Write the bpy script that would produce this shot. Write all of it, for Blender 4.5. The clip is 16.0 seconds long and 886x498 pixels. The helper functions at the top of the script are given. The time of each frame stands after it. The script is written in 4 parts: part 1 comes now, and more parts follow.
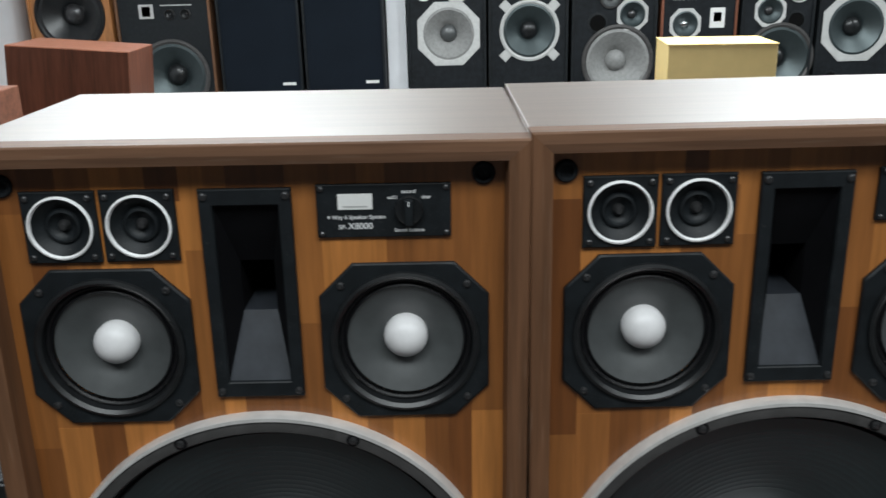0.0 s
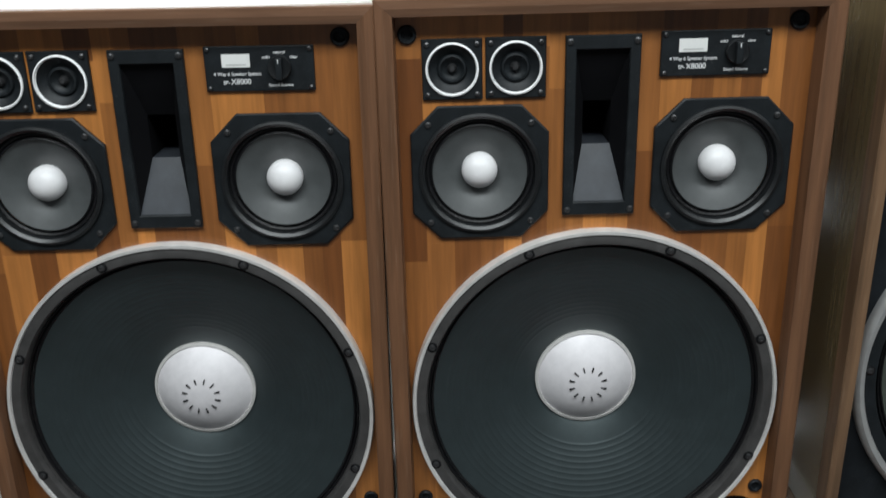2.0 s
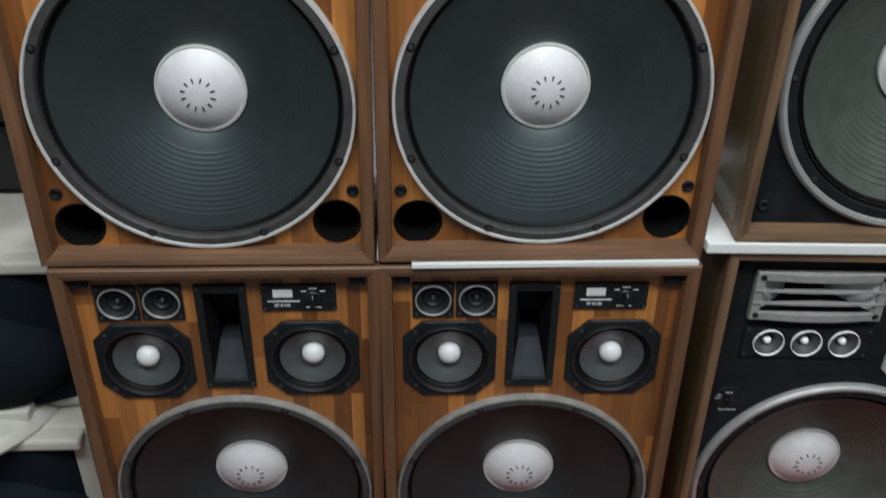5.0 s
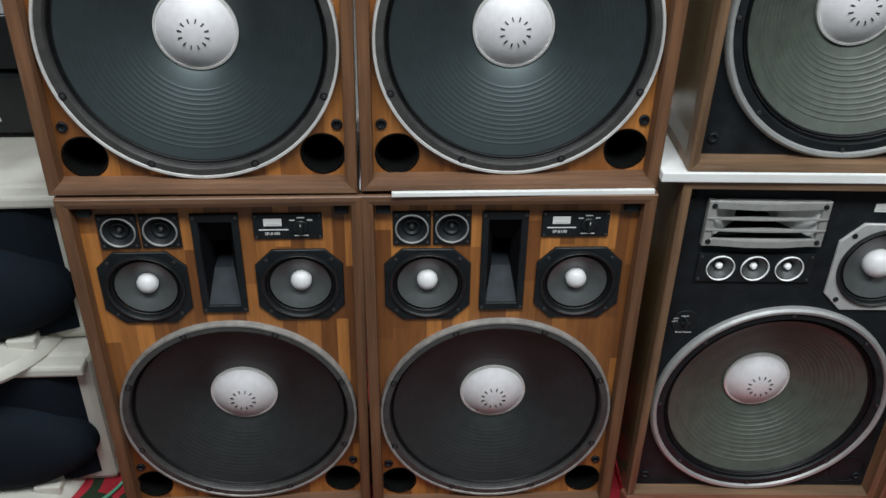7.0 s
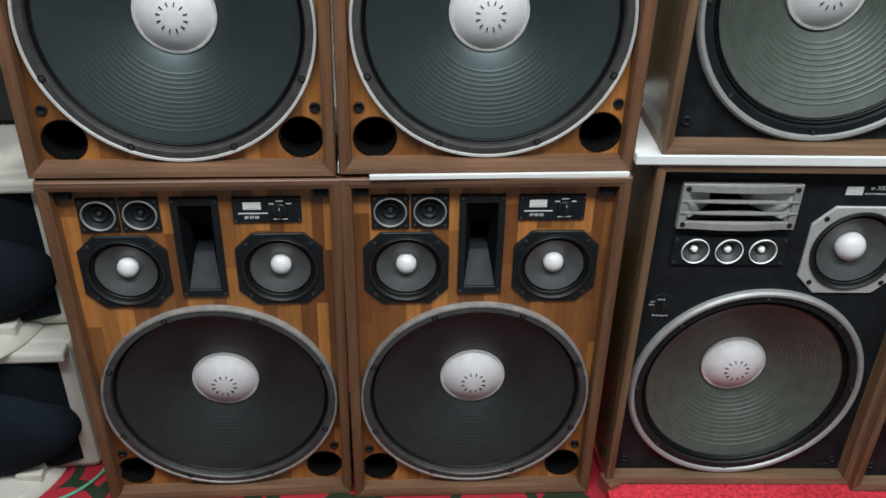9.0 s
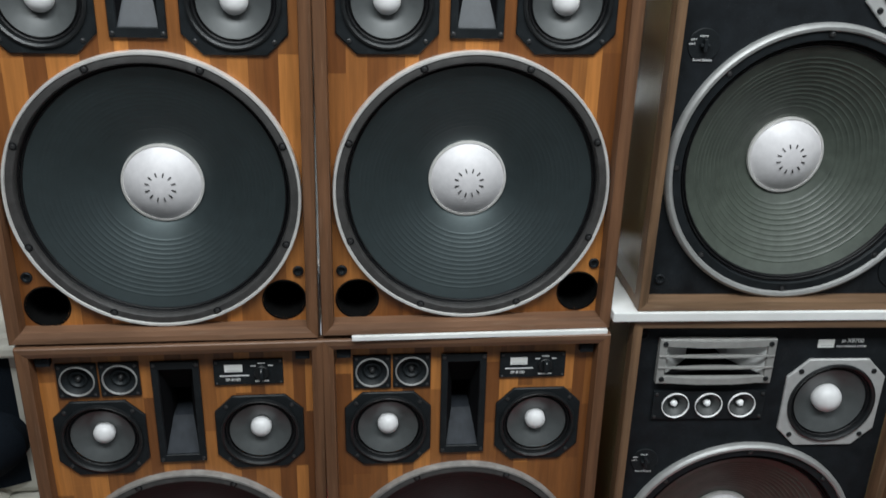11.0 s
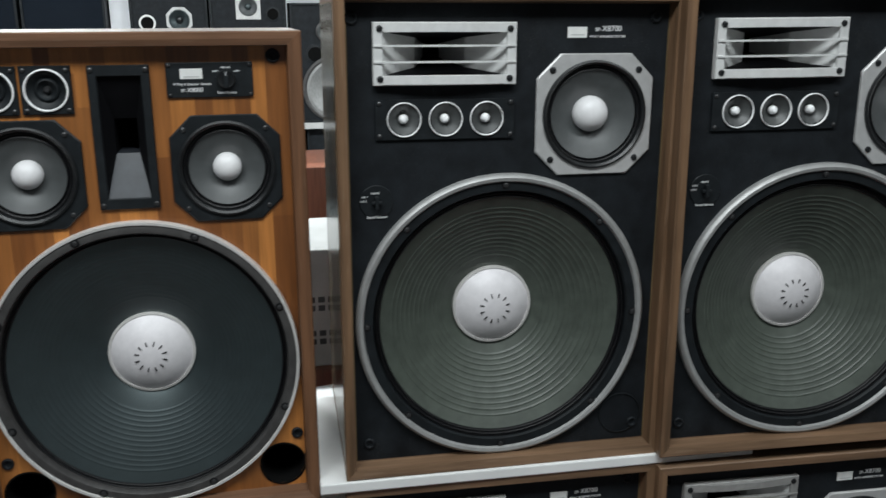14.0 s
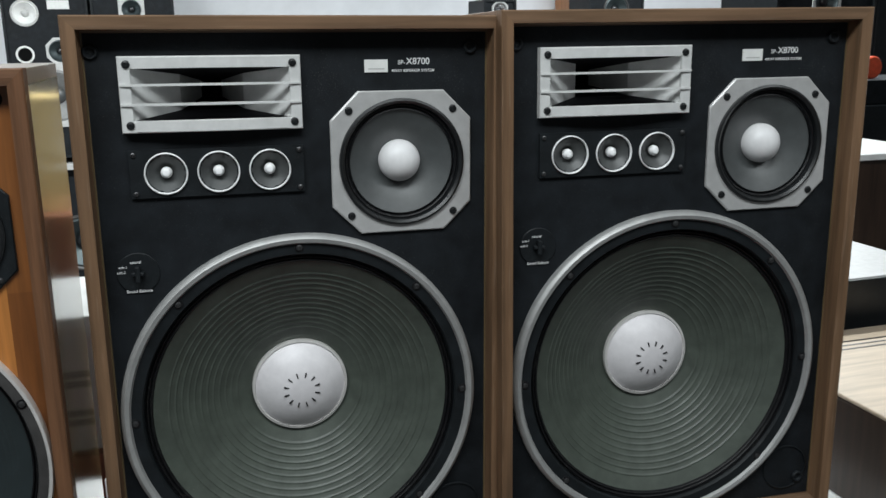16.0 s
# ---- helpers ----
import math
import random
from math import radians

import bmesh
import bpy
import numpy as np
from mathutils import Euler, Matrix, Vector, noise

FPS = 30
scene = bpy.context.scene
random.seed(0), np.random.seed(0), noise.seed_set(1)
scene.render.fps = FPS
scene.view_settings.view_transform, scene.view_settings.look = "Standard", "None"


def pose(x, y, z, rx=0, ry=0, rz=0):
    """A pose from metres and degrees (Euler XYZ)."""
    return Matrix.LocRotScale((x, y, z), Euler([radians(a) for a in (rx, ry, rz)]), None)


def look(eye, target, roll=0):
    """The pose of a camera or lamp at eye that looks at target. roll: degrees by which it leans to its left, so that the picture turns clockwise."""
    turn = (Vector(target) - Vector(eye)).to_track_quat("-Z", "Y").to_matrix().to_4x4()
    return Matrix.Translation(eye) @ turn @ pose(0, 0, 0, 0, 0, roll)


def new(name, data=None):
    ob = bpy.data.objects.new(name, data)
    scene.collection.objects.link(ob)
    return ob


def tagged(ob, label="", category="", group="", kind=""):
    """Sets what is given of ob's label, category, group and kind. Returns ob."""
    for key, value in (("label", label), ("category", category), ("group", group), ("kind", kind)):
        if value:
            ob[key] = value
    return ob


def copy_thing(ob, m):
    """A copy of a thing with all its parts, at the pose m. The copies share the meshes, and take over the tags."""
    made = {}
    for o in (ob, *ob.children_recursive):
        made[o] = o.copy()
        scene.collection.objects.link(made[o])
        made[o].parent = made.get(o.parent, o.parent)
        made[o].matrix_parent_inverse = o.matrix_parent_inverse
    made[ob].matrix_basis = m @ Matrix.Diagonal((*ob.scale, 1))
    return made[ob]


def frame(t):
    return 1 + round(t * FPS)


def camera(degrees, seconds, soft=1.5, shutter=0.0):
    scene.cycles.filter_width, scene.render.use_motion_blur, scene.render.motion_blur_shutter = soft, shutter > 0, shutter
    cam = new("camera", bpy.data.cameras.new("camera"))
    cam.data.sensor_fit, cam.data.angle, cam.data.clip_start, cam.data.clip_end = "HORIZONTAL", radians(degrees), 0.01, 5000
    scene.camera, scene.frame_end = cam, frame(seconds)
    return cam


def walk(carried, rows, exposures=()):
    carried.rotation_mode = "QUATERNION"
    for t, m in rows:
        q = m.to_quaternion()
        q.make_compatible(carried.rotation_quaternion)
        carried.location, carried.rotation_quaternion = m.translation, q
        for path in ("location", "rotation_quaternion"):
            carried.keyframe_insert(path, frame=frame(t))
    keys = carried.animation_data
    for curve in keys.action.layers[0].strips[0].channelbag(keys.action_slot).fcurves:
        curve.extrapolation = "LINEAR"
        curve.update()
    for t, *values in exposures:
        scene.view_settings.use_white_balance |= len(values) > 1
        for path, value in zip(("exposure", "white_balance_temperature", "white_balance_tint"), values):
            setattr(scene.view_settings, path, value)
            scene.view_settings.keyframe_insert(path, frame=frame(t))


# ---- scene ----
cam = camera(53.74, 16.0, shutter=0.35)
PATH = [
    (0, (-0.0083, -0.6863, 1.4751), (-0.0170, 1.2151, 0.8546), -1.49),
    (0.5, (0.0430, -0.7171, 1.4696), (0.1127, 1.1820, 0.8462), -1.28),
    (1, (0.0993, -0.7686, 1.4521), (0.1823, 1.1372, 0.8513), -1.44),
    (1.5, (0.1178, -0.8237, 1.4413), (0.1637, 1.0700, 0.7997), -1.56),
    (2, (0.1213, -0.8840, 1.4086), (0.1165, 0.9968, 0.7285), -1.56),
    (2.5, (0.1105, -0.9267, 1.3735), (0.0955, 0.9441, 0.6664), -1.29),
    (3, (0.1260, -0.9419, 1.3599), (0.0988, 0.9028, 0.5877), -1.02),
    (3.5, (0.1481, -0.9650, 1.3428), (0.0998, 0.8574, 0.5204), -0.94),
    (4, (0.1531, -0.9721, 1.3349), (0.1042, 0.8159, 0.4401), -0.80),
    (4.5, (0.1392, -0.9956, 1.3258), (0.1313, 0.7569, 0.3621), -0.38),
    (5, (0.0950, -1.0557, 1.3224), (0.1819, 0.6521, 0.2852), 0.93),
    (5.2, (0.0715, -1.0895, 1.3195), (0.1984, 0.5999, 0.2565), 1.64),
    (7.3, (0.1099, -1.1892, 1.3125), (0.2290, 0.4944, 0.2395), 1.20),
    (7.5, (0.1149, -1.1883, 1.3159), (0.2344, 0.4940, 0.2408), 1.14),
    (8, (0.1171, -1.1921, 1.2957), (0.2396, 0.4736, 0.1956), 1.42),
    (8.2, (0.1131, -1.2046, 1.2841), (0.2385, 0.4626, 0.1866), 1.48),
    (10.3, (0.1304, -1.2256, 1.3152), (0.3155, 0.5495, 0.4125), 1.87),
    (10.5, (0.1219, -1.2241, 1.3174), (0.3149, 0.5695, 0.4538), 1.96),
    (11, (0.1017, -1.2223, 1.3268), (0.3160, 0.6077, 0.5488), 1.58),
    (11.5, (0.0837, -1.2269, 1.3391), (0.2900, 0.6426, 0.6592), 1.34),
    (12, (0.0711, -1.2258, 1.3536), (0.2925, 0.6571, 0.7167), 1.32),
    (12.5, (0.0835, -1.2186, 1.3667), (0.3817, 0.6660, 0.7675), 1.46),
    (13, (0.1642, -1.1968, 1.3820), (0.5427, 0.6744, 0.7861), 0.96),
    (13.5, (0.2992, -1.1819, 1.3846), (0.7371, 0.6898, 0.8324), 0.53),
    (14, (0.4394, -1.1887, 1.3706), (0.8586, 0.6968, 0.8520), -0.18),
    (14.5, (0.4970, -1.1766, 1.3716), (0.9853, 0.7029, 0.8931), -1.01),
    (15, (0.5268, -1.1115, 1.3738), (1.1323, 0.7364, 0.9062), -0.80),
    (15.5, (0.6043, -1.0775, 1.3729), (1.2137, 0.7694, 0.9065), -0.75),
    (16, (0.6587, -1.0369, 1.3735), (1.2235, 0.8250, 0.9104), -0.67),
]
walk(cam, [(t, look(eye, target, roll)) for t, eye, target, roll in PATH], [(0.0, -0.9), (1.0, -0.9), (1.5, -0.85), (2.0, -0.5), (3.0, -0.42), (4.0, -0.55), (5.2, -0.4), (7.5, -0.13), (8.2, -0.08), (10.5, -0.25), (13.0, -0.50), (14.5, -0.70), (16.0, -0.68)])

# ---- light ----
world = bpy.data.worlds.new("world")
scene.world = world
world.use_nodes = True
world.node_tree.nodes["Background"].inputs[0].default_value = (0.9, 0.95, 1.0, 1)
world.node_tree.nodes["Background"].inputs[1].default_value = 0.05


def area_lamp(name, x, y, z, sx, sy, watts, colour=(0.90, 0.97, 0.99)):
    lamp = bpy.data.lights.new(name, "AREA")
    lamp.shape, lamp.size, lamp.size_y, lamp.energy, lamp.color = "RECTANGLE", sx, sy, watts, colour
    ob = new(name, lamp)
    ob.matrix_basis = pose(x, y, z)
    return ob


area_lamp("tube_lamp", 0.1, -1.20, 2.72, 2.3, 0.6, 104)
area_lamp("tube_lamp", 2.4, -1.60, 2.72, 1.3, 0.3, 34)
area_lamp("tube_lamp", -0.8, 2.2, 2.72, 1.3, 0.12, 174)
area_lamp("tube_lamp", 1.4, 2.2, 2.72, 1.3, 0.12, 174)
area_lamp("tube_lamp", 3.8, 2.9, 2.72, 1.3, 0.12, 130)


# ---- materials ----
def material(name, colour, rough=0.5, metal=0.0, spec=0.5, coat=0.0, var=0.12, scale=(60, 60, 60), detail=4.0, colour2=None,
             bump=0.0, bump_scale=400.0, rough_var=0.1, per_object=0.0, dust=0.0, scuff=0.0):
    """A surface with noise at two scales, stretched along its grain."""
    mat = bpy.data.materials.new(name)
    mat.use_nodes = True
    nt = mat.node_tree
    n, l = nt.nodes, nt.links
    b = n["Principled BSDF"]
    b.inputs["Roughness"].default_value = rough
    b.inputs["Metallic"].default_value = metal
    b.inputs["Specular IOR Level"].default_value = spec
    b.inputs["Coat Weight"].default_value = coat
    b.inputs["Coat Roughness"].default_value = 0.12
    co = n.new("ShaderNodeTexCoord")
    mp = n.new("ShaderNodeMapping")
    mp.inputs["Scale"].default_value = scale
    l.new(co.outputs["Object"], mp.inputs["Vector"])
    no = n.new("ShaderNodeTexNoise")
    no.inputs["Scale"].default_value = 1.0
    no.inputs["Detail"].default_value = detail
    no.inputs["Roughness"].default_value = 0.6
    l.new(mp.outputs[0], no.inputs["Vector"])
    big = n.new("ShaderNodeTexNoise")
    big.inputs["Scale"].default_value = 5.0
    big.inputs["Detail"].default_value = 3.0
    l.new(co.outputs["Object"], big.inputs["Vector"])
    mixf = n.new("ShaderNodeMath")
    mixf.operation = "MULTIPLY_ADD"
    l.new(no.outputs[0], mixf.inputs[0])
    mixf.inputs[1].default_value = 0.75
    half = n.new("ShaderNodeMath")
    half.operation = "MULTIPLY"
    half.inputs[1].default_value = 0.25
    l.new(big.outputs[0], half.inputs[0])
    l.new(half.outputs[0], mixf.inputs[2])
    ramp = n.new("ShaderNodeValToRGB")
    c = Vector(colour)
    lo = c * (1 - 2.2 * var)
    hi = Vector(colour2) if colour2 else c * (1 + 2.2 * var)
    ramp.color_ramp.elements[0].position, ramp.color_ramp.elements[1].position = 0.3, 0.7
    ramp.color_ramp.elements[0].color = (*[max(0.0, v) for v in lo], 1)
    ramp.color_ramp.elements[1].color = (*[min(1.0, v) for v in hi], 1)
    l.new(mixf.outputs[0], ramp.inputs[0])
    out = ramp.outputs[0]
    if per_object:
        info = n.new("ShaderNodeObjectInfo")
        r2 = n.new("ShaderNodeValToRGB")
        els = r2.color_ramp.elements
        els[0].position, els[0].color = 0.0, (0.56, 0.48, 0.44, 1)
        els[1].position, els[1].color = 1.0, (1.75, 1.75, 1.55, 1)
        mid = els.new(0.5)
        mid.color = (0.85, 0.80, 0.76, 1)
        l.new(info.outputs["Random"], r2.inputs[0])
        mul = n.new("ShaderNodeMix")
        mul.data_type, mul.blend_type = "RGBA", "MULTIPLY"
        mul.inputs["Factor"].default_value = per_object
        l.new(out, mul.inputs["A"])
        l.new(r2.outputs[0], mul.inputs["B"])
        out = mul.outputs["Result"]
    for amount, size, low, tone in ((dust, (700, 700, 700), 0.70, (0.30, 0.29, 0.27, 1)), (scuff, tuple(3.5 * v for v in scale), 0.66, (0.42, 0.33, 0.25, 1))):
        if not amount:
            continue
        mq = n.new("ShaderNodeMapping")
        mq.inputs["Scale"].default_value = size
        l.new(co.outputs["Object"], mq.inputs["Vector"])
        nq = n.new("ShaderNodeTexNoise")
        nq.inputs["Scale"].default_value = 1.0
        nq.inputs["Detail"].default_value = 1.0
        l.new(mq.outputs[0], nq.inputs["Vector"])
        # specks gather in patches
        pq = n.new("ShaderNodeTexNoise")
        pq.inputs["Scale"].default_value = 14.0
        l.new(co.outputs["Object"], pq.inputs["Vector"])
        ad = n.new("ShaderNodeMath")
        ad.operation = "MULTIPLY_ADD"
        l.new(pq.outputs[0], ad.inputs[0])
        ad.inputs[1].default_value = 0.3
        l.new(nq.outputs[0], ad.inputs[2])
        th = n.new("ShaderNodeMapRange")
        th.inputs["From Min"].default_value = low + 0.13
        th.inputs["From Max"].default_value = low + 0.22
        th.inputs["To Max"].default_value = amount
        l.new(ad.outputs[0], th.inputs[0])
        mx = n.new("ShaderNodeMix")
        mx.data_type = "RGBA"
        l.new(th.outputs[0], mx.inputs["Factor"])
        l.new(out, mx.inputs["A"])
        mx.inputs["B"].default_value = tone
        out = mx.outputs["Result"]
    l.new(out, b.inputs["Base Color"])
    rr = n.new("ShaderNodeMapRange")
    rr.inputs["To Min"].default_value = max(0.02, rough - rough_var)
    rr.inputs["To Max"].default_value = min(1.0, rough + rough_var)
    l.new(big.outputs[0], rr.inputs[0])
    l.new(rr.outputs[0], b.inputs["Roughness"])
    if bump:
        fine = n.new("ShaderNodeTexNoise")
        fine.inputs["Scale"].default_value = bump_scale
        fine.inputs["Detail"].default_value = 2.0
        l.new(co.outputs["Object"], fine.inputs["Vector"])
        bp = n.new("ShaderNodeBump")
        bp.inputs["Strength"].default_value = bump
        bp.inputs["Distance"].default_value = 0.002
        l.new(fine.outputs[0], bp.inputs["Height"])
        l.new(bp.outputs[0], b.inputs["Normal"])
    return mat


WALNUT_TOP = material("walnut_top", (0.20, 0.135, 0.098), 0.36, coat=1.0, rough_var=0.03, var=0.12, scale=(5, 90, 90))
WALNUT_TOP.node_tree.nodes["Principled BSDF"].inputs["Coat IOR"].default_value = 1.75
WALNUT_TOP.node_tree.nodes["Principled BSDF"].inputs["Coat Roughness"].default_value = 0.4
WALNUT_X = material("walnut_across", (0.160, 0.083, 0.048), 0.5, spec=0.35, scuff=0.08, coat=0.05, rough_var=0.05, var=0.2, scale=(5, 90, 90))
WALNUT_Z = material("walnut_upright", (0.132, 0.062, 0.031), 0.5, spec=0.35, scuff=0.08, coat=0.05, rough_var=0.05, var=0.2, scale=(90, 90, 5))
OAK_X = material("oiled_oak_across", (0.170, 0.102, 0.060), 0.48, spec=0.4, scuff=0.1, coat=0.1, var=0.22, scale=(5, 100, 100))
OAK_Z = material("oiled_oak_upright", (0.150, 0.086, 0.047), 0.48, spec=0.4, scuff=0.1, coat=0.1, var=0.22, scale=(100, 100, 5))
# golden base colour includes the varnish's reflection of the neighbouring cabinet
WALNUT_SIDE = material("walnut_side", (0.24, 0.16, 0.070), 0.2, coat=0.7, var=0.1, scale=(90, 90, 5), rough_var=0.04)
# oak sides, darker than the front oak: shade between the stacks in the base colour
OAK_Y = material("veneer_side", (0.110, 0.079, 0.040), 0.24, coat=0.4, var=0.10, scale=(100, 100, 5), rough_var=0.05)
STRIP = material("veneer_strip", (0.27, 0.104, 0.028), 0.38, coat=0.25, var=0.14, scale=(120, 120, 7), per_object=1.0)
BLACK_BAFFLE = material("black_vinyl", (0.0085, 0.0105, 0.0128), 0.6, spec=0.2, dust=0.15, var=0.25, scale=(30, 30, 30), bump=0.03, bump_scale=900)
BLACK_PLASTIC = material("black_plastic", (0.008, 0.0102, 0.012), 0.5, spec=0.28, dust=0.08, var=0.2, bump=0.02, bump_scale=1200)
BLACK_GLOSS = material("glossy_black_ring", (0.009, 0.010, 0.011), 0.36, var=0.2)
# throat tones with light in them: lit bottom wall, then shaded walls
HORN_LIT = material("horn_throat_lit", (0.028, 0.032, 0.039), 0.42, var=0.15)
THROAT_SHADED = material("throat_shaded", (0.004, 0.004, 0.005), 0.75, spec=0.12, var=0.1)
CAVITY = material("dark_cavity", (0.003, 0.003, 0.003), 0.9, spec=0.1)
CONE_DARK = material("black_paper_cone", (0.0130, 0.0185, 0.0202), 0.46, spec=1.0, dust=0.06, var=0.12, scale=(50, 50, 50), rough_var=0.04, bump=0.006, bump_scale=500)
CONE_DARK.node_tree.nodes["Principled BSDF"].inputs["Specular Tint"].default_value = (0.84, 0.98, 1.0, 1)
CONE_OLD = material("faded_black_paper_cone", (0.0150, 0.0190, 0.0198), 0.50, spec=0.55, dust=0.08, var=0.12, scale=(50, 50, 50), rough_var=0.04, bump=0.006, bump_scale=500)
CONE_GREEN = material("grey_green_paper_cone", (0.057, 0.068, 0.056), 0.47, spec=0.55, dust=0.12, var=0.12, scale=(50, 50, 50), rough_var=0.04, bump=0.008, bump_scale=500)
CONE_GREY = material("grey_mid_cone", (0.055, 0.060, 0.061), 0.45, spec=1.0, var=0.1, bump=0.01, bump_scale=600)
CONE_LIGHT = material("pale_grey_cone", (0.22, 0.22, 0.215), 0.5, var=0.1)
RUBBER = material("rubber_surround", (0.005, 0.005, 0.006), 0.45, spec=0.3, dust=0.3, var=0.2)
STEEL = material("painted_steel_frame", (0.070, 0.067, 0.066), 0.42, metal=0.35, var=0.12, bump=0.06, bump_scale=600)
RIM = material("bright_steel_rim", (0.70, 0.68, 0.66), 0.33, metal=0.35, var=0.06)
OLD_RIM = material("dulled_steel_rim", (0.30, 0.285, 0.27), 0.45, metal=0.3, var=0.15)
RING_WHITE = material("white_metal_ring", (0.90, 0.90, 0.90), 0.4, metal=0.0, var=0.05)
POLISHED = material("polished_bullet", (0.92, 0.92, 0.92), 0.25, metal=0.0, var=0.04)
TWEETER_CONE = material("dark_grey_tweeter_cone", (0.06, 0.063, 0.063), 0.42, var=0.1)
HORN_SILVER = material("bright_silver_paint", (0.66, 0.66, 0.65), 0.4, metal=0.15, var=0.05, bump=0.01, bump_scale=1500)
SILVER = material("satin_silver_paint", (0.50, 0.495, 0.49), 0.4, metal=0.3, var=0.05, bump=0.05, bump_scale=1500)
CAP = material("silver_dust_cap", (0.70, 0.675, 0.69), 0.55, metal=0.1, var=0.04, bump=0.01, bump_scale=900)
DOME = material("white_grey_dome", (0.72, 0.71, 0.715), 0.42, var=0.04)
TRIM_SILVER = material("grey_silver_trim", (0.36, 0.36, 0.355), 0.46, metal=0.4, var=0.06)
CHROME = material("chrome", (0.8, 0.8, 0.8), 0.12, metal=1.0, var=0.02)
SCREW = material("dark_screw", (0.07, 0.07, 0.072), 0.35, metal=0.7, var=0.2)
WHITE_PRINT = material("white_print", (0.72, 0.72, 0.72), 0.5, var=0.03)
PALE = material("pale_grey_plate", (0.50, 0.50, 0.49), 0.4, var=0.06)
DARKWOOD = material("dark_stained_wood", (0.035, 0.020, 0.013), 0.4, coat=0.1, var=0.25, scale=(70, 70, 5))
LABEL_WHITE = material("white_label", (0.72, 0.72, 0.70), 0.4, var=0.04)
WHITE_BOARD = material("white_board", (0.78, 0.78, 0.77), 0.35, var=0.04, scale=(9, 9, 9))
WHITE_WALL = material("white_wall_paint", (0.78, 0.79, 0.82), 0.7, var=0.04, scale=(4, 4, 4), bump=0.1, bump_scale=120)
# greys for unseen walls and ceiling, low to hold down bounce light
GREY_WALL = material("unseen_wall_grey", (0.13, 0.13, 0.135), 0.8, var=0.08, scale=(4, 4, 4))
CEILING = material("unseen_ceiling_grey", (0.16, 0.16, 0.165), 0.8, var=0.03, scale=(4, 4, 4))
GREY_METAL = material("grey_enamel", (0.46, 0.46, 0.45), 0.4, var=0.06, scale=(12, 12, 12))
CREAM = material("cream_plastic", (0.56, 0.54, 0.48), 0.38, var=0.06, scale=(14, 14, 14))
CLOTH = material("dark_speaker_cloth", (0.009, 0.0125, 0.018), 0.95, spec=0.08, var=0.2, scale=(500, 500, 500), bump=0.3, bump_scale=900)
MAHOGANY = material("red_brown_veneer", (0.17, 0.062, 0.036), 0.35, coat=0.2, var=0.2, scale=(70, 70, 5))
MAHOGANY_X = material("red_brown_veneer_across", (0.20, 0.085, 0.055), 0.35, coat=0.2, var=0.2, scale=(6, 70, 70))
TEAK = material("orange_teak_veneer", (0.36, 0.15, 0.05), 0.4, var=0.18, scale=(80, 80, 6))
YELLOW = material("yellow_card", (0.80, 0.60, 0.26), 0.55, var=0.02, scale=(20, 20, 20))
BEIGE = material("beige_wood_top", (0.56, 0.45, 0.34), 0.45, var=0.1, scale=(6, 60, 60))
TILE = material("grey_floor_tile", (0.10, 0.10, 0.098), 0.5, var=0.1, scale=(8, 8, 8))
RED_CARPET = material("red_carpet", (0.60, 0.04, 0.06), 0.95, spec=0.1, var=0.25, scale=(120, 120, 120), bump=0.6, bump_scale=600)
BLUE_PRINT = material("blue_print", (0.08, 0.17, 0.5), 0.5, var=0.05)
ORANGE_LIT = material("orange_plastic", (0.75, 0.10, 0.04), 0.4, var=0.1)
CABLE = material("green_cable", (0.10, 0.30, 0.20), 0.45, var=0.1)
PAPER = material("white_paper", (0.75, 0.75, 0.74), 0.7, var=0.05)


def patterned_carpet():
    """Red carpet with dark green and pale round patches."""
    mat = bpy.data.materials.new("patterned_carpet")
    mat.use_nodes = True
    n, l = mat.node_tree.nodes, mat.node_tree.links
    b = n["Principled BSDF"]
    b.inputs["Roughness"].default_value = 0.95
    b.inputs["Specular IOR Level"].default_value = 0.1
    co = n.new("ShaderNodeTexCoord")
    vo = n.new("ShaderNodeTexVoronoi")
    vo.inputs["Scale"].default_value = 7.0
    l.new(co.outputs["Object"], vo.inputs["Vector"])
    ramp = n.new("ShaderNodeValToRGB")
    ramp.color_ramp.interpolation = "CONSTANT"
    els = ramp.color_ramp.elements
    els[0].position, els[0].color = 0.0, (0.10, 0.12, 0.07, 1)
    els[1].position, els[1].color = 0.10, (0.55, 0.04, 0.06, 1)
    e = els.new(0.46)
    e.color = (0.035, 0.055, 0.03, 1)
    e = els.new(0.6)
    e.color = (0.50, 0.035, 0.055, 1)
    l.new(vo.outputs["Distance"], ramp.inputs[0])
    fine = n.new("ShaderNodeTexNoise")
    fine.inputs["Scale"].default_value = 500
    l.new(co.outputs["Object"], fine.inputs["Vector"])
    mul = n.new("ShaderNodeMix")
    mul.data_type, mul.blend_type = "RGBA", "MULTIPLY"
    mul.inputs["Factor"].default_value = 0.6
    l.new(ramp.outputs[0], mul.inputs["A"])
    l.new(fine.outputs["Color"], mul.inputs["B"])
    l.new(mul.outputs["Result"], b.inputs["Base Color"])
    bp = n.new("ShaderNodeBump")
    bp.inputs["Strength"].default_value = 0.6
    bp.inputs["Distance"].default_value = 0.003
    l.new(fine.outputs[0], bp.inputs["Height"])
    l.new(bp.outputs[0], b.inputs["Normal"])
    return mat


CARPET = patterned_carpet()


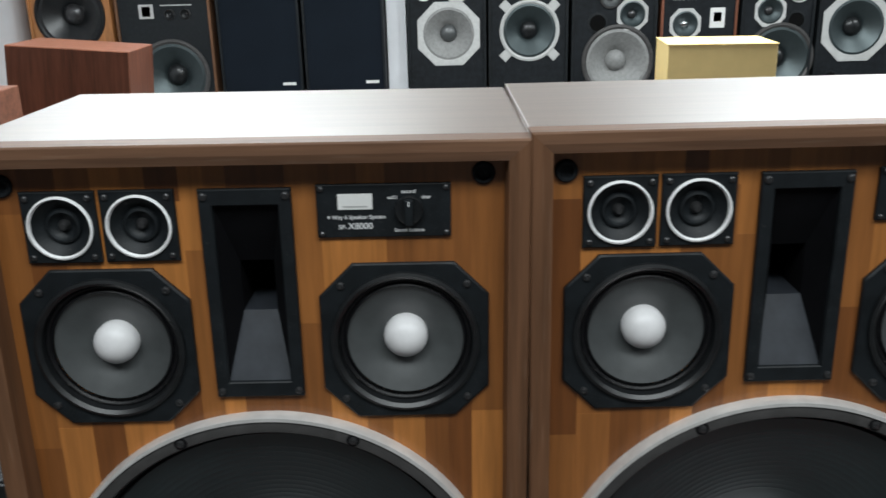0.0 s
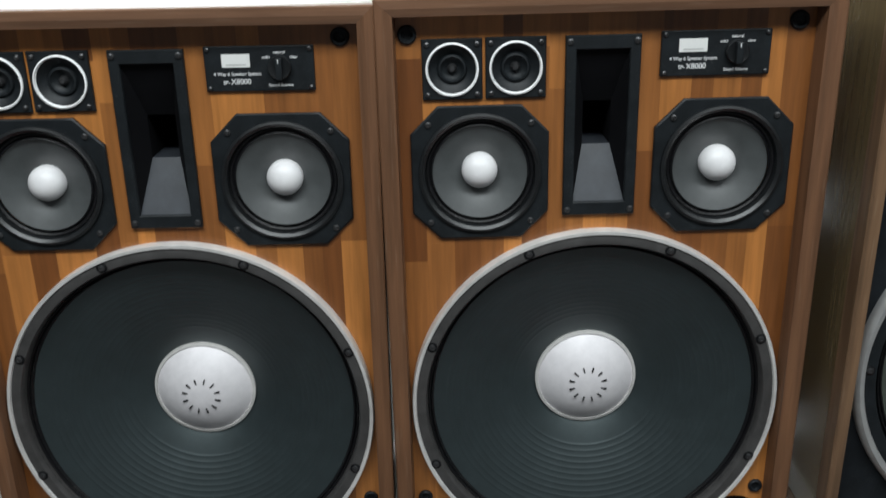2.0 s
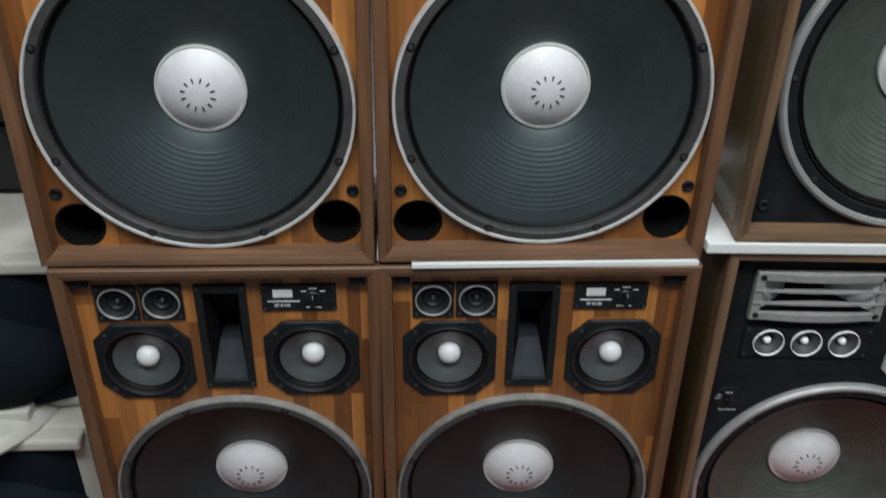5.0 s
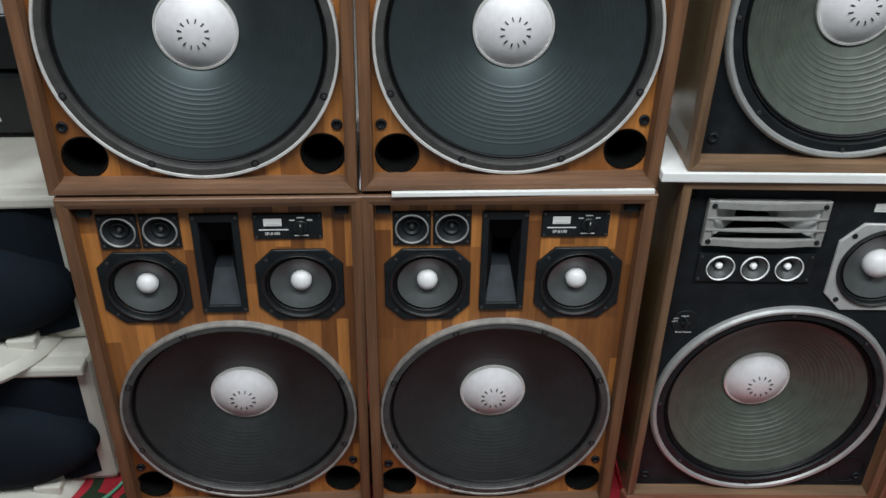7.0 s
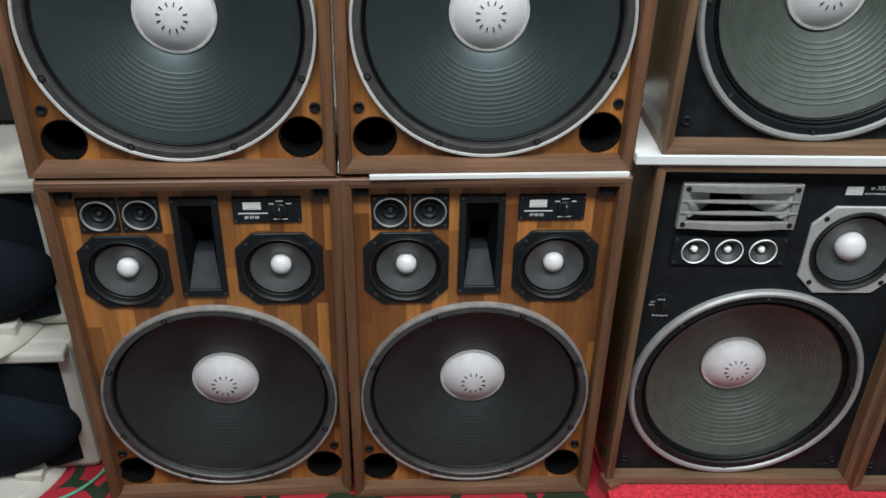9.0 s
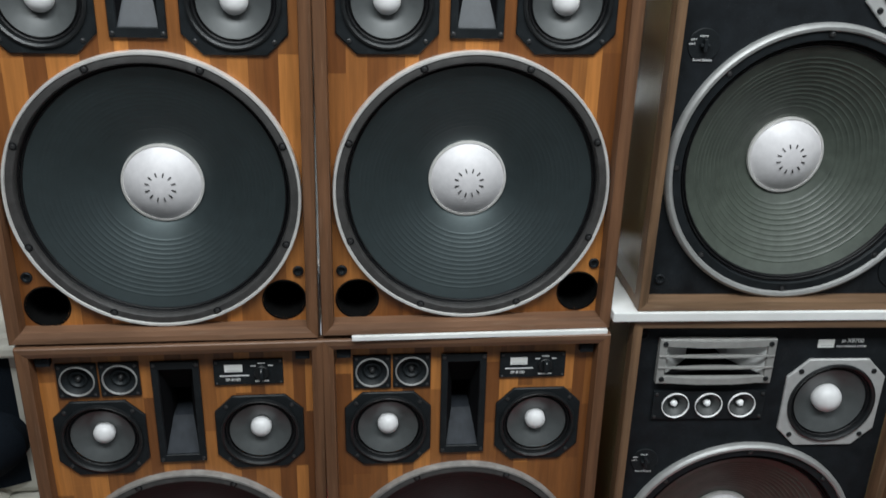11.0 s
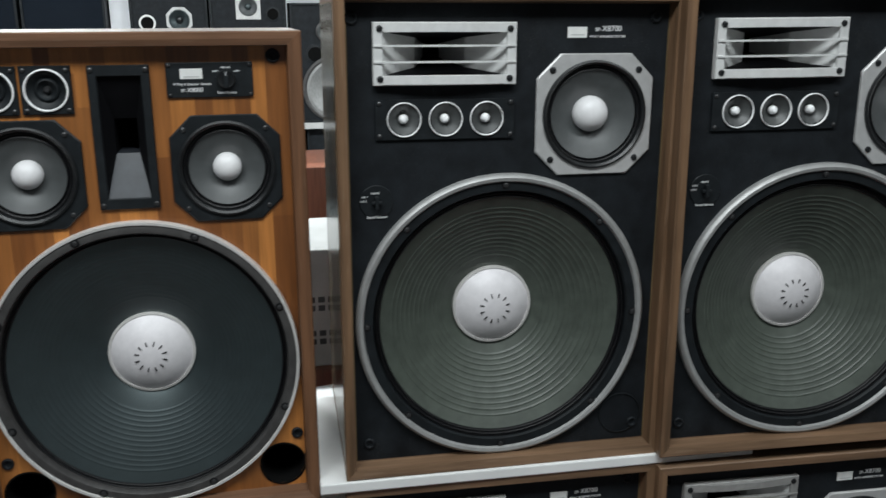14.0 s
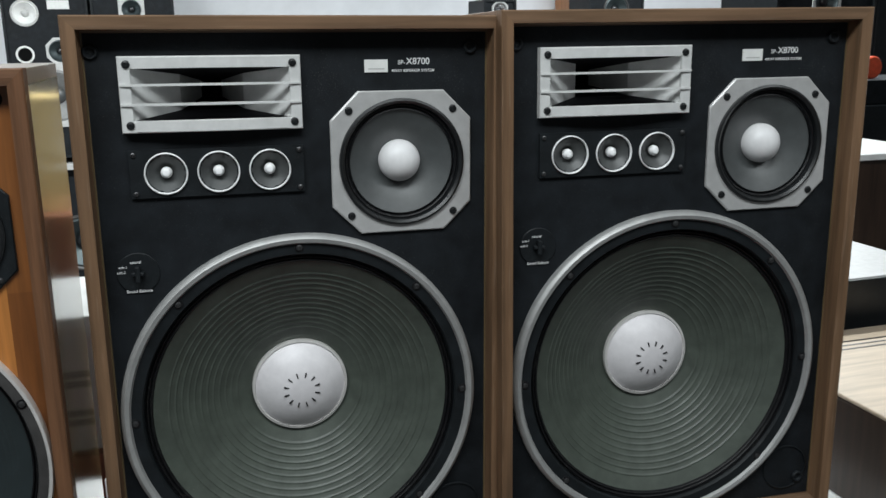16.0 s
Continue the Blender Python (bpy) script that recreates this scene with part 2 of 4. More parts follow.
# ---- mesh helpers ----
def part(name, bm, mat, parent, label="", smooth=False, kind=""):
    me = bpy.data.meshes.new(name)
    bmesh.ops.recalc_face_normals(bm, faces=bm.faces)
    if smooth:
        for f in bm.faces:
            f.smooth = True
        for e in bm.edges:
            if len(e.link_faces) == 2 and e.calc_face_angle(0) > 0.6:
                e.smooth = False
    bm.to_mesh(me)
    bm.free()
    me.materials.append(mat)
    ob = new(name, me)
    ob.parent = parent
    return tagged(ob, label, kind=kind)


def thing(name, m, label, category, group="", kind=""):
    ob = new(name)
    ob.empty_display_size = 0.05
    ob.matrix_basis = m
    return tagged(ob, label, category, group, kind)


def box(x0, x1, y0, y1, z0, z1, bevel=0.0, bm=None):
    own = bmesh.new()
    bmesh.ops.create_cube(own, size=1)
    for v in own.verts:
        v.co = Vector((x0 + (v.co.x + 0.5) * (x1 - x0), y0 + (v.co.y + 0.5) * (y1 - y0), z0 + (v.co.z + 0.5) * (z1 - z0)))
    if bevel:
        bmesh.ops.bevel(own, geom=own.edges[:], offset=bevel, segments=2, affect="EDGES", profile=0.5)
    if bm is None:
        return own
    me = bpy.data.meshes.new("joined")
    own.to_mesh(me)
    own.free()
    bm.from_mesh(me)
    bpy.data.meshes.remove(me)
    return bm


def lathe(profile, cx=0.0, cz=0.0, seg=64):
    """Turns a profile of (radius, y) about the axis along y through (cx, cz); y < 0 is to the front."""
    bm = bmesh.new()
    rings = []
    for r, y in profile:
        if r < 1e-6:
            rings.append([bm.verts.new((cx, y, cz))])
        else:
            rings.append([bm.verts.new((cx + r * math.cos(2 * math.pi * i / seg), y, cz + r * math.sin(2 * math.pi * i / seg))) for i in range(seg)])
    for a, b in zip(rings, rings[1:]):
        for i in range(seg):
            j = (i + 1) % seg
            q = [a[i % len(a)], a[j % len(a)], b[j % len(b)], b[i % len(b)]]
            u = list(dict.fromkeys(q))
            if len(u) > 2:
                bm.faces.new(u)
    return bm


def rim_of(hw, hh, cut, ang):
    """The distance from the middle to the edge of a rectangle with cut corners, along ang."""
    c, s = abs(math.cos(ang)), abs(math.sin(ang))
    best = min(hw / c if c > 1e-6 else 9e9, hh / s if s > 1e-6 else 9e9)
    if cut:
        best = min(best, (hw + hh - cut) / (c + s))
    return best


def plate(hw, hh, hole, y0, y1, cx=0.0, cz=0.0, cut=0.0, seg=96, soft=0.0012):
    """A plate with straight or cut corners, softened edge and a round hole (or none)."""
    bm = bmesh.new()
    angs = [2 * math.pi * i / seg for i in range(seg)]
    keys = [math.atan2(hh, hw)] if not cut else [math.atan2(hh - cut, hw), math.atan2(hh, hw - cut)]
    for k in keys:
        for a in (k, math.pi - k, math.pi + k, 2 * math.pi - k):
            i = min(range(seg), key=lambda q: abs(angs[q] - a))
            angs[i] = a
    rows = []
    for y, ins in ((y1, 0.0), (y0 + soft, 0.0), (y0, soft)):
        rows.append([bm.verts.new((cx + math.cos(a) * (rim_of(hw - ins, hh - ins, cut, a)), y, cz + math.sin(a) * (rim_of(hw - ins, hh - ins, cut, a)))) for a in angs])
    if hole:
        rows.append([bm.verts.new((cx + math.cos(a) * (hole + soft), y0, cz + math.sin(a) * (hole + soft))) for a in angs])
        rows.append([bm.verts.new((cx + math.cos(a) * hole, y0 + soft, cz + math.sin(a) * hole)) for a in angs])
        rows.append([bm.verts.new((cx + math.cos(a) * hole, y1, cz + math.sin(a) * hole)) for a in angs])
    for a, b in zip(rows, rows[1:]):
        for i in range(seg):
            j = (i + 1) % seg
            bm.faces.new((a[i], a[j], b[j], b[i]))
    if not hole:
        bm.faces.new(rows[-1])
    return bm


def rect_frame(x0, x1, z0, z1, inset, y0, y1, insz=None):
    """A rectangular frame with a rectangular opening."""
    insz = inset if insz is None else insz
    bm = bmesh.new()

    def ring(i, k, y):
        return [bm.verts.new(p) for p in ((x0 + i, y, z0 + k), (x1 - i, y, z0 + k), (x1 - i, y, z1 - k), (x0 + i, y, z1 - k))]

    s = 0.001
    rows = [ring(0, 0, y1), ring(0, 0, y0 + s), ring(s, s, y0), ring(inset - s, insz - s, y0), ring(inset, insz, y0 + s), ring(inset, insz, y1)]
    for a, b in zip(rows, rows[1:]):
        for i in range(4):
            j = (i + 1) % 4
            bm.faces.new((a[i], a[j], b[j], b[i]))
    return bm


def funnel(x, z, w0, h0, y0, w1, h1, y1, dz=0.0, walls="btlr", back=False):
    """Chosen inner walls of a rectangular flare from its mouth to its throat, each 1.5 mm thick."""
    bm = bmesh.new()
    a = [Vector((x + sx * w0 / 2, y0, z + sz * h0 / 2)) for sx, sz in ((-1, -1), (1, -1), (1, 1), (-1, 1))]
    b = [Vector((x + sx * w1 / 2, y1, z + dz + sz * h1 / 2)) for sx, sz in ((-1, -1), (1, -1), (1, 1), (-1, 1))]
    t = 0.0015
    for wall, i, off in (("b", 0, (0, 0, -t)), ("r", 1, (t, 0, 0)), ("t", 2, (0, 0, t)), ("l", 3, (-t, 0, 0))):
        if wall not in walls:
            continue
        j = (i + 1) % 4
        q = [a[i], a[j], b[j], b[i]]
        v0 = [bm.verts.new(p) for p in q]
        v1 = [bm.verts.new(p + Vector(off)) for p in q]
        bm.faces.new(v0)
        bm.faces.new(v1[::-1])
        for m in range(4):
            bm.faces.new((v0[m], v0[(m + 1) % 4], v1[(m + 1) % 4], v1[m]))
    if back:
        v0 = [bm.verts.new(p) for p in b]
        v1 = [bm.verts.new(p + Vector((0, 0.003, 0))) for p in b]
        bm.faces.new(v0)
        bm.faces.new(v1[::-1])
    return bm


def cut_board(x0, x1, z0, z1, y0, y1, holes, cell=0.004):
    """A board with openings for its drivers; their rough rims lie under the drivers' flanges. Returns its pieces."""
    def inside(x, z):
        for h in holes:
            if len(h) == 3 and (x - h[0]) ** 2 + (z - h[1]) ** 2 < h[2] ** 2:
                return True
            if len(h) == 4 and h[0] < x < h[1] and h[2] < z < h[3]:
                return True
        return False

    nx, nz = max(1, round((x1 - x0) / cell)), max(1, round((z1 - z0) / cell))
    keep = [[not inside(x0 + (i + 0.5) * (x1 - x0) / nx, z0 + (k + 0.5) * (z1 - z0) / nz) for k in range(nz)] for i in range(nx)]
    flat = [c for row in keep for c in row]
    if all(flat):
        return [box(x0, x1, y0, y1, z0, z1)]
    if not any(flat):
        return []
    return [piece_of(g, x0, x1, z0, z1, nx, nz, y0, y1) for g in islands(keep, nx, nz)]


def islands(keep, nx, nz):
    """The separate groups of kept cells, leaving out mere crumbs."""
    left = {(i, k) for i in range(nx) for k in range(nz) if keep[i][k]}
    found = []
    while left:
        todo, group = [min(left)], set()
        while todo:
            c = todo.pop()
            if c in left:
                left.discard(c)
                group.add(c)
                todo += [(c[0] + 1, c[1]), (c[0] - 1, c[1]), (c[0], c[1] + 1), (c[0], c[1] - 1)]
        if len(group) > 5:
            found.append(group)
    return found


def piece_of(group, x0, x1, z0, z1, nx, nz, y0, y1):
    bm = bmesh.new()
    grid = {}

    def vert(i, k):
        if (i, k) not in grid:
            grid[i, k] = bm.verts.new((x0 + i * (x1 - x0) / nx, y0, z0 + k * (z1 - z0) / nz))
        return grid[i, k]

    for i, k in sorted(group):
        bm.faces.new((vert(i, k), vert(i + 1, k), vert(i + 1, k + 1), vert(i, k + 1)))
    up = bmesh.ops.extrude_face_region(bm, geom=bm.faces[:])
    for v in up["geom"]:
        if isinstance(v, bmesh.types.BMVert):
            v.co.y = y1
    return bm


def trim_bar(side, w, h, out=0.026, wide=0.019, slope=0.004):
    """One mitred bar of the raised rim round a baffle; w and h are the cabinet's."""
    bm = bmesh.new()
    hw = w / 2
    corner = {"bottom": ((-hw, 0), (hw, 0)), "right": ((hw, 0), (hw, h)), "top": ((hw, h), (-hw, h)), "left": ((-hw, h), (-hw, 0))}[side]

    def at(p, ins, y):
        x, z = p
        return (x - math.copysign(ins, x), y, z - ins if z > h / 2 else z + ins)

    prof = [(0.0, 0.0), (0.0, -out + 0.0015), (0.0015, -out), (wide * 0.55, -out + 0.001), (wide, -out + slope), (wide + 0.002, 0.004), (0.004, 0.004)]
    ends = [[bm.verts.new(at(p, i, y)) for i, y in prof] for p in corner]
    n = len(prof)
    for k in range(n):
        bm.faces.new((ends[0][k], ends[0][(k + 1) % n], ends[1][(k + 1) % n], ends[1][k]))
    bm.faces.new(ends[0])
    bm.faces.new(ends[1][::-1])
    return bm


def words(text, size, x, y, z, mat, parent, name="lettering", align="LEFT"):
    cu = bpy.data.curves.new(name, "FONT")
    cu.body, cu.size, cu.extrude, cu.align_x, cu.offset = text, size, 0.0001, align, size * 0.012
    tmp = new("lettering_curve", cu)
    dg = bpy.context.evaluated_depsgraph_get()
    me = bpy.data.meshes.new_from_object(tmp.evaluated_get(dg))
    bpy.data.objects.remove(tmp)
    bpy.data.curves.remove(cu)
    me.materials.clear()
    me.materials.append(mat)
    ob = new(name, me)
    ob.parent = parent
    ob.matrix_basis = pose(x, y, z, 90, 0, 0)
    return ob


def screws(parent, places, r, y, mat=None):
    """Pan-head screws with a cross slot, standing on the plate at y."""
    me = None
    for x, z in places:
        if me is None:
            bm = lathe([(0, -0.0022), (r * 0.35, -0.0022), (r * 0.36, -0.0012), (r * 0.5, -0.0022), (r * 0.85, -0.0016), (r, 0.0006)], seg=12)
            ob = part("screw", bm, mat or SCREW, parent, smooth=True)
            me = ob.data
        else:
            ob = new("screw", me)
            ob.parent = parent
        ob.matrix_basis = pose(x, y, z)


# ---- drivers ----
def ribbed(r_in, r_out, y_in, y_out, ribs, depth, r_from, r_to, curve=0.35, steps=150):
    """A cone's profile from the cap to the surround with raised rings."""
    prof = []
    for i in range(steps + 1):
        s = i / steps
        r = r_in + s * (r_out - r_in)
        y = y_in + (y_out - y_in) * (s ** (1 - curve * 0.6))
        if r_from < r < r_to and ribs:
            ph = (r - r_from) / (r_to - r_from) * ribs
            f = ph - math.floor(ph)
            y -= depth * max(0.0, 1 - abs(f - 0.5) * 5)
        prof.append((r, y))
    return prof


def woofer(parent, cx, cz, R, cone_mat, style, deep=0.053, rim_mat=None):
    """A 40 cm bass driver: frame, rim, surround, ribbed cone, slotted cap and eight screws."""
    w = thing("woofer", pose(cx, 0, cz), "", "")
    w.parent = parent
    k = R / 0.208
    if style == "plain":
        part("frame_ring", lathe([(0.2050 * k, 0.004), (0.2050 * k, -0.009), (0.2015 * k, -0.011), (0.1925 * k, -0.0105), (0.1910 * k, -0.0085), (0.1895 * k, 0.006)], seg=128), STEEL, w, "grey pressed steel ring", True)
        part("rim", lathe([(0.208 * k, 0.004), (0.208 * k, -0.0095), (0.2068 * k, -0.0125), (0.2035 * k, -0.0125), (0.2020 * k, -0.009)], seg=128), rim_mat or RIM, w, "bright metal edge", True)
    else:
        part("frame_ring", lathe([(0.1965 * k, 0.004), (0.1965 * k, -0.007), (0.185 * k, -0.007), (0.1835 * k, -0.0045), (0.180 * k, 0.004)], seg=128), BLACK_PLASTIC, w, "black inner ring", True)
        part("rim", lathe([(0.208 * k, 0.004), (0.208 * k, -0.006), (0.2065 * k, -0.0095), (0.203 * k, -0.012), (0.1985 * k, -0.011), (0.196 * k, -0.006)], seg=128), TRIM_SILVER, w, "broad silver trim ring", True)
    ro, rj = (0.1905, 0.1830) if style == "plain" else (0.1815, 0.1735)
    sur = [(ro * k, -0.004)]
    for i in range(25):
        s = i / 24
        sur.append(((ro + (rj - ro) * s) * k, 0.002 - 0.0035 * abs(math.sin(2 * math.pi * s)) + 0.003 * s))
    part("surround", lathe(sur, seg=96), RUBBER, w, "black corrugated cloth surround", True)
    if style == "plain":
        prof = ribbed(0.050 * k, 0.1835 * k, deep + 0.012, 0.004, 13, 0.0004, 0.085 * k, 0.170 * k, 0.45)
    else:
        prof = ribbed(0.052 * k, 0.1735 * k, deep + 0.008, 0.004, 12, 0.0010, 0.074 * k, 0.160 * k, -0.1)
    part("cone", lathe(prof, seg=96), cone_mat, w, "ribbed paper cone", True)
    ycap, rc = deep, (0.0585 if style == "plain" else 0.0570) * k
    part("cap_ring", lathe([(rc + 0.0025, ycap + 0.004), (rc + 0.002, ycap - 0.001), (rc - 0.001, ycap - 0.002), (rc - 0.002, ycap + 0.002)], seg=64), RIM, w, "", True)
    dome = [(rc * a / 16, ycap + 0.001 - 0.024 * (1 - (a / 16) ** 2.2)) for a in range(17)]
    cap = part("dust_cap", lathe(dome, seg=64), CAP, w, "silver domed cap with radial slots", True)
    slot = None
    for i in range(12):
        a = math.radians(15 + 30 * i)
        r = 0.0195 * k
        q = r / rc
        y = ycap + 0.001 - 0.024 * (1 - q ** 2.2)
        if slot is None:
            slot = part("slot", box(-0.0032, 0.0032, -0.0012, 0.0016, -0.0007, 0.0007), CAVITY, cap)
            ob = slot
        else:
            ob = new("slot", slot.data)
            ob.parent = cap
        ob.matrix_basis = pose(r * math.cos(a), y, r * math.sin(a), 0, -math.degrees(a), 0)
    off, rs, ys = (22.5, 0.1980, -0.011) if style == "plain" else (0.0, 0.1925, -0.0072)
    for i in range(8):
        a = math.radians(off + 45 * i)
        part("screw_recess", lathe([(0.0060, ys + 0.002), (0.0060, ys - 0.0003), (0.0054, ys - 0.0005), (0, ys - 0.0004)], rs * k * math.cos(a), rs * k * math.sin(a), seg=14), RUBBER, w)
    screws(w, [(rs * k * math.cos(math.radians(off + 45 * i)), rs * k * math.sin(math.radians(off + 45 * i))) for i in range(8)], 0.0040, ys - 0.0004)
    return w


def mid_driver(parent, cx, cz, hw, hh, cut, ring, cone_mat, plate_mat, dome_r, hole, inset=0.0185, screw_r=0.0036, screw_mat=None):
    m = thing("midrange_driver", pose(cx, 0, cz), "", "")
    m.parent = parent
    part("mounting_plate", plate(hw, hh, hole + 0.002, -0.0045, 0.004, cut=cut), plate_mat, m, "", True)
    part("trim_ring", lathe([(ring, -0.004), (ring - 0.0005, -0.0075), (ring - 0.003, -0.0085), (ring - 0.006, -0.006), (ring - 0.0075, 0.001)], seg=80), BLACK_GLOSS, m, "", True)
    sur = [(ring - 0.006, 0.0)]
    rc = hole - 0.008
    for i in range(19):
        s = i / 18
        sur.append((ring - 0.006 - (ring - 0.006 - rc) * s, 0.001 - 0.0022 * abs(math.sin(1.5 * math.pi * s))))
    part("surround", lathe(sur, seg=80), RUBBER, m, "", True)
    base = 0.0115 if dome_r < 0.018 else 0.0095 if dome_r < 0.024 else 0.0130
    d = [(dome_r * math.sin(a * math.pi / 2 / 12), base - dome_r * 0.85 * math.cos(a * math.pi / 2 / 12)) for a in range(13)] + [(dome_r * 0.98, base + 0.010)]
    part("cone", lathe(ribbed(dome_r * 0.97, rc, base + 0.006, 0.001, 0, 0, 0, 0, curve=0.35, steps=16), seg=72), cone_mat, m, "smooth grey paper cone", True)
    part("dome", lathe(d, seg=48), DOME, m, "pale grey dome", True)
    px, pz = hw - inset, hh - inset
    screws(m, [(sx * px, sz * pz) for sx in (-1, 1) for sz in (-1, 1)], screw_r, -0.0045, screw_mat)
    return m


def dome_tweeter(parent, cx, cz, half, r, ring_mat):
    t = thing("tweeter", pose(cx, 0, cz), "", "")
    t.parent = parent
    part("mounting_plate", plate(half, half, r - 0.001, -0.004, 0.003, cut=0.0), BLACK_PLASTIC, t, "", True)
    part("ring", lathe([(r + 0.0012, -0.0035), (r + 0.001, -0.0062), (r - 0.0004, -0.0068), (r - 0.0016, -0.004)], seg=56), ring_mat, t, "thin bright ring", True)
    part("cone", lathe([(r - 0.001, -0.0035), (r * 0.80, 0.0005), (r * 0.60, 0.0030), (r * 0.54, 0.0005), (r * 0.47, 0.0000), (r * 0.40, 0.0030), (r * 0.2, 0.0055)], seg=48), BLACK_PLASTIC, t, "", True)
    part("dome", lathe([(0, -0.001), (r * 0.10, -0.0005), (r * 0.17, 0.002), (r * 0.21, 0.007)], seg=24), SCREW, t, "", True)
    p = half * 0.82
    screws(t, [(sx * p, sz * p) for sx in (-1, 1) for sz in (-1, 1)], 0.0028, -0.004)
    return t


def grille_socket(parent, x, z, r=0.0075):
    part("grille_socket", lathe([(r * 1.25, 0.001), (r * 1.25, -0.002), (r * 1.05, -0.0036), (r * 0.8, -0.0034), (r * 0.6, -0.0009), (0, -0.0007)], x, z, seg=24), BLACK_BAFFLE, parent, "", True)


def cabinet_shell(parent, w, h, depth, mat_x, mat_z, side_mat, top_mat, wide=0.019, slope=0.004):
    t = 0.018
    hw = w / 2
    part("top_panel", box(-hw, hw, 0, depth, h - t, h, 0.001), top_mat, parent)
    part("bottom_panel", box(-hw, hw, 0, depth, 0, t, 0.001), mat_x, parent)
    part("side_panel", box(-hw, -hw + t, 0, depth, t, h - t), side_mat, parent)
    part("side_panel", box(hw - t, hw, 0, depth, t, h - t), side_mat, parent)
    part("back_panel", box(-hw + t, hw - t, depth - 0.012, depth, t, h - t), BLACK_BAFFLE, parent)
    for side in ("bottom", "right", "top", "left"):
        part("trim_bar", trim_bar(side, w, h, 0.026, wide, slope), mat_x if side in ("top", "bottom") else mat_z, parent)


# ---- the strip-veneered speaker ----
NEWER = dict(woofer=(0.0005, 0.2261, 0.2068), mids=((-0.1258, 0.4968), (0.1240, 0.4980)), mid_half=(0.0710, 0.0706), tweeters=((-0.1525, 0.6040), (-0.0889, 0.6043)), tweeter_half=0.0303,
             horn=(-0.0020, 0.5416, 0.0375, 0.0926), ports=((-0.1720, 0.0505), (0.1758, 0.0550)), plate=(0.1097, 0.6138, 0.0545, 0.0224), tops=((-0.1965, 0.6388), (0.1908, 0.6432)), sockets=((-0.1950, 0.0995), (0.1980, 0.1030)))
OLDER = dict(woofer=(-0.0012, 0.2325, 0.2085), mids=((-0.1252, 0.5115), (0.1228, 0.5120)), mid_half=(0.0702, 0.0690), tweeters=((-0.1503, 0.6184), (-0.0868, 0.6190)), tweeter_half=0.0302,
             horn=(-0.0025, 0.5545, 0.0368, 0.0938), ports=((-0.1785, 0.0575), (0.1755, 0.0560)), plate=(0.1095, 0.6246, 0.0537, 0.0226), tops=((-0.1945, 0.6520), (0.1945, 0.6520)), sockets=((-0.1972, 0.1035), (0.1960, 0.1058)))


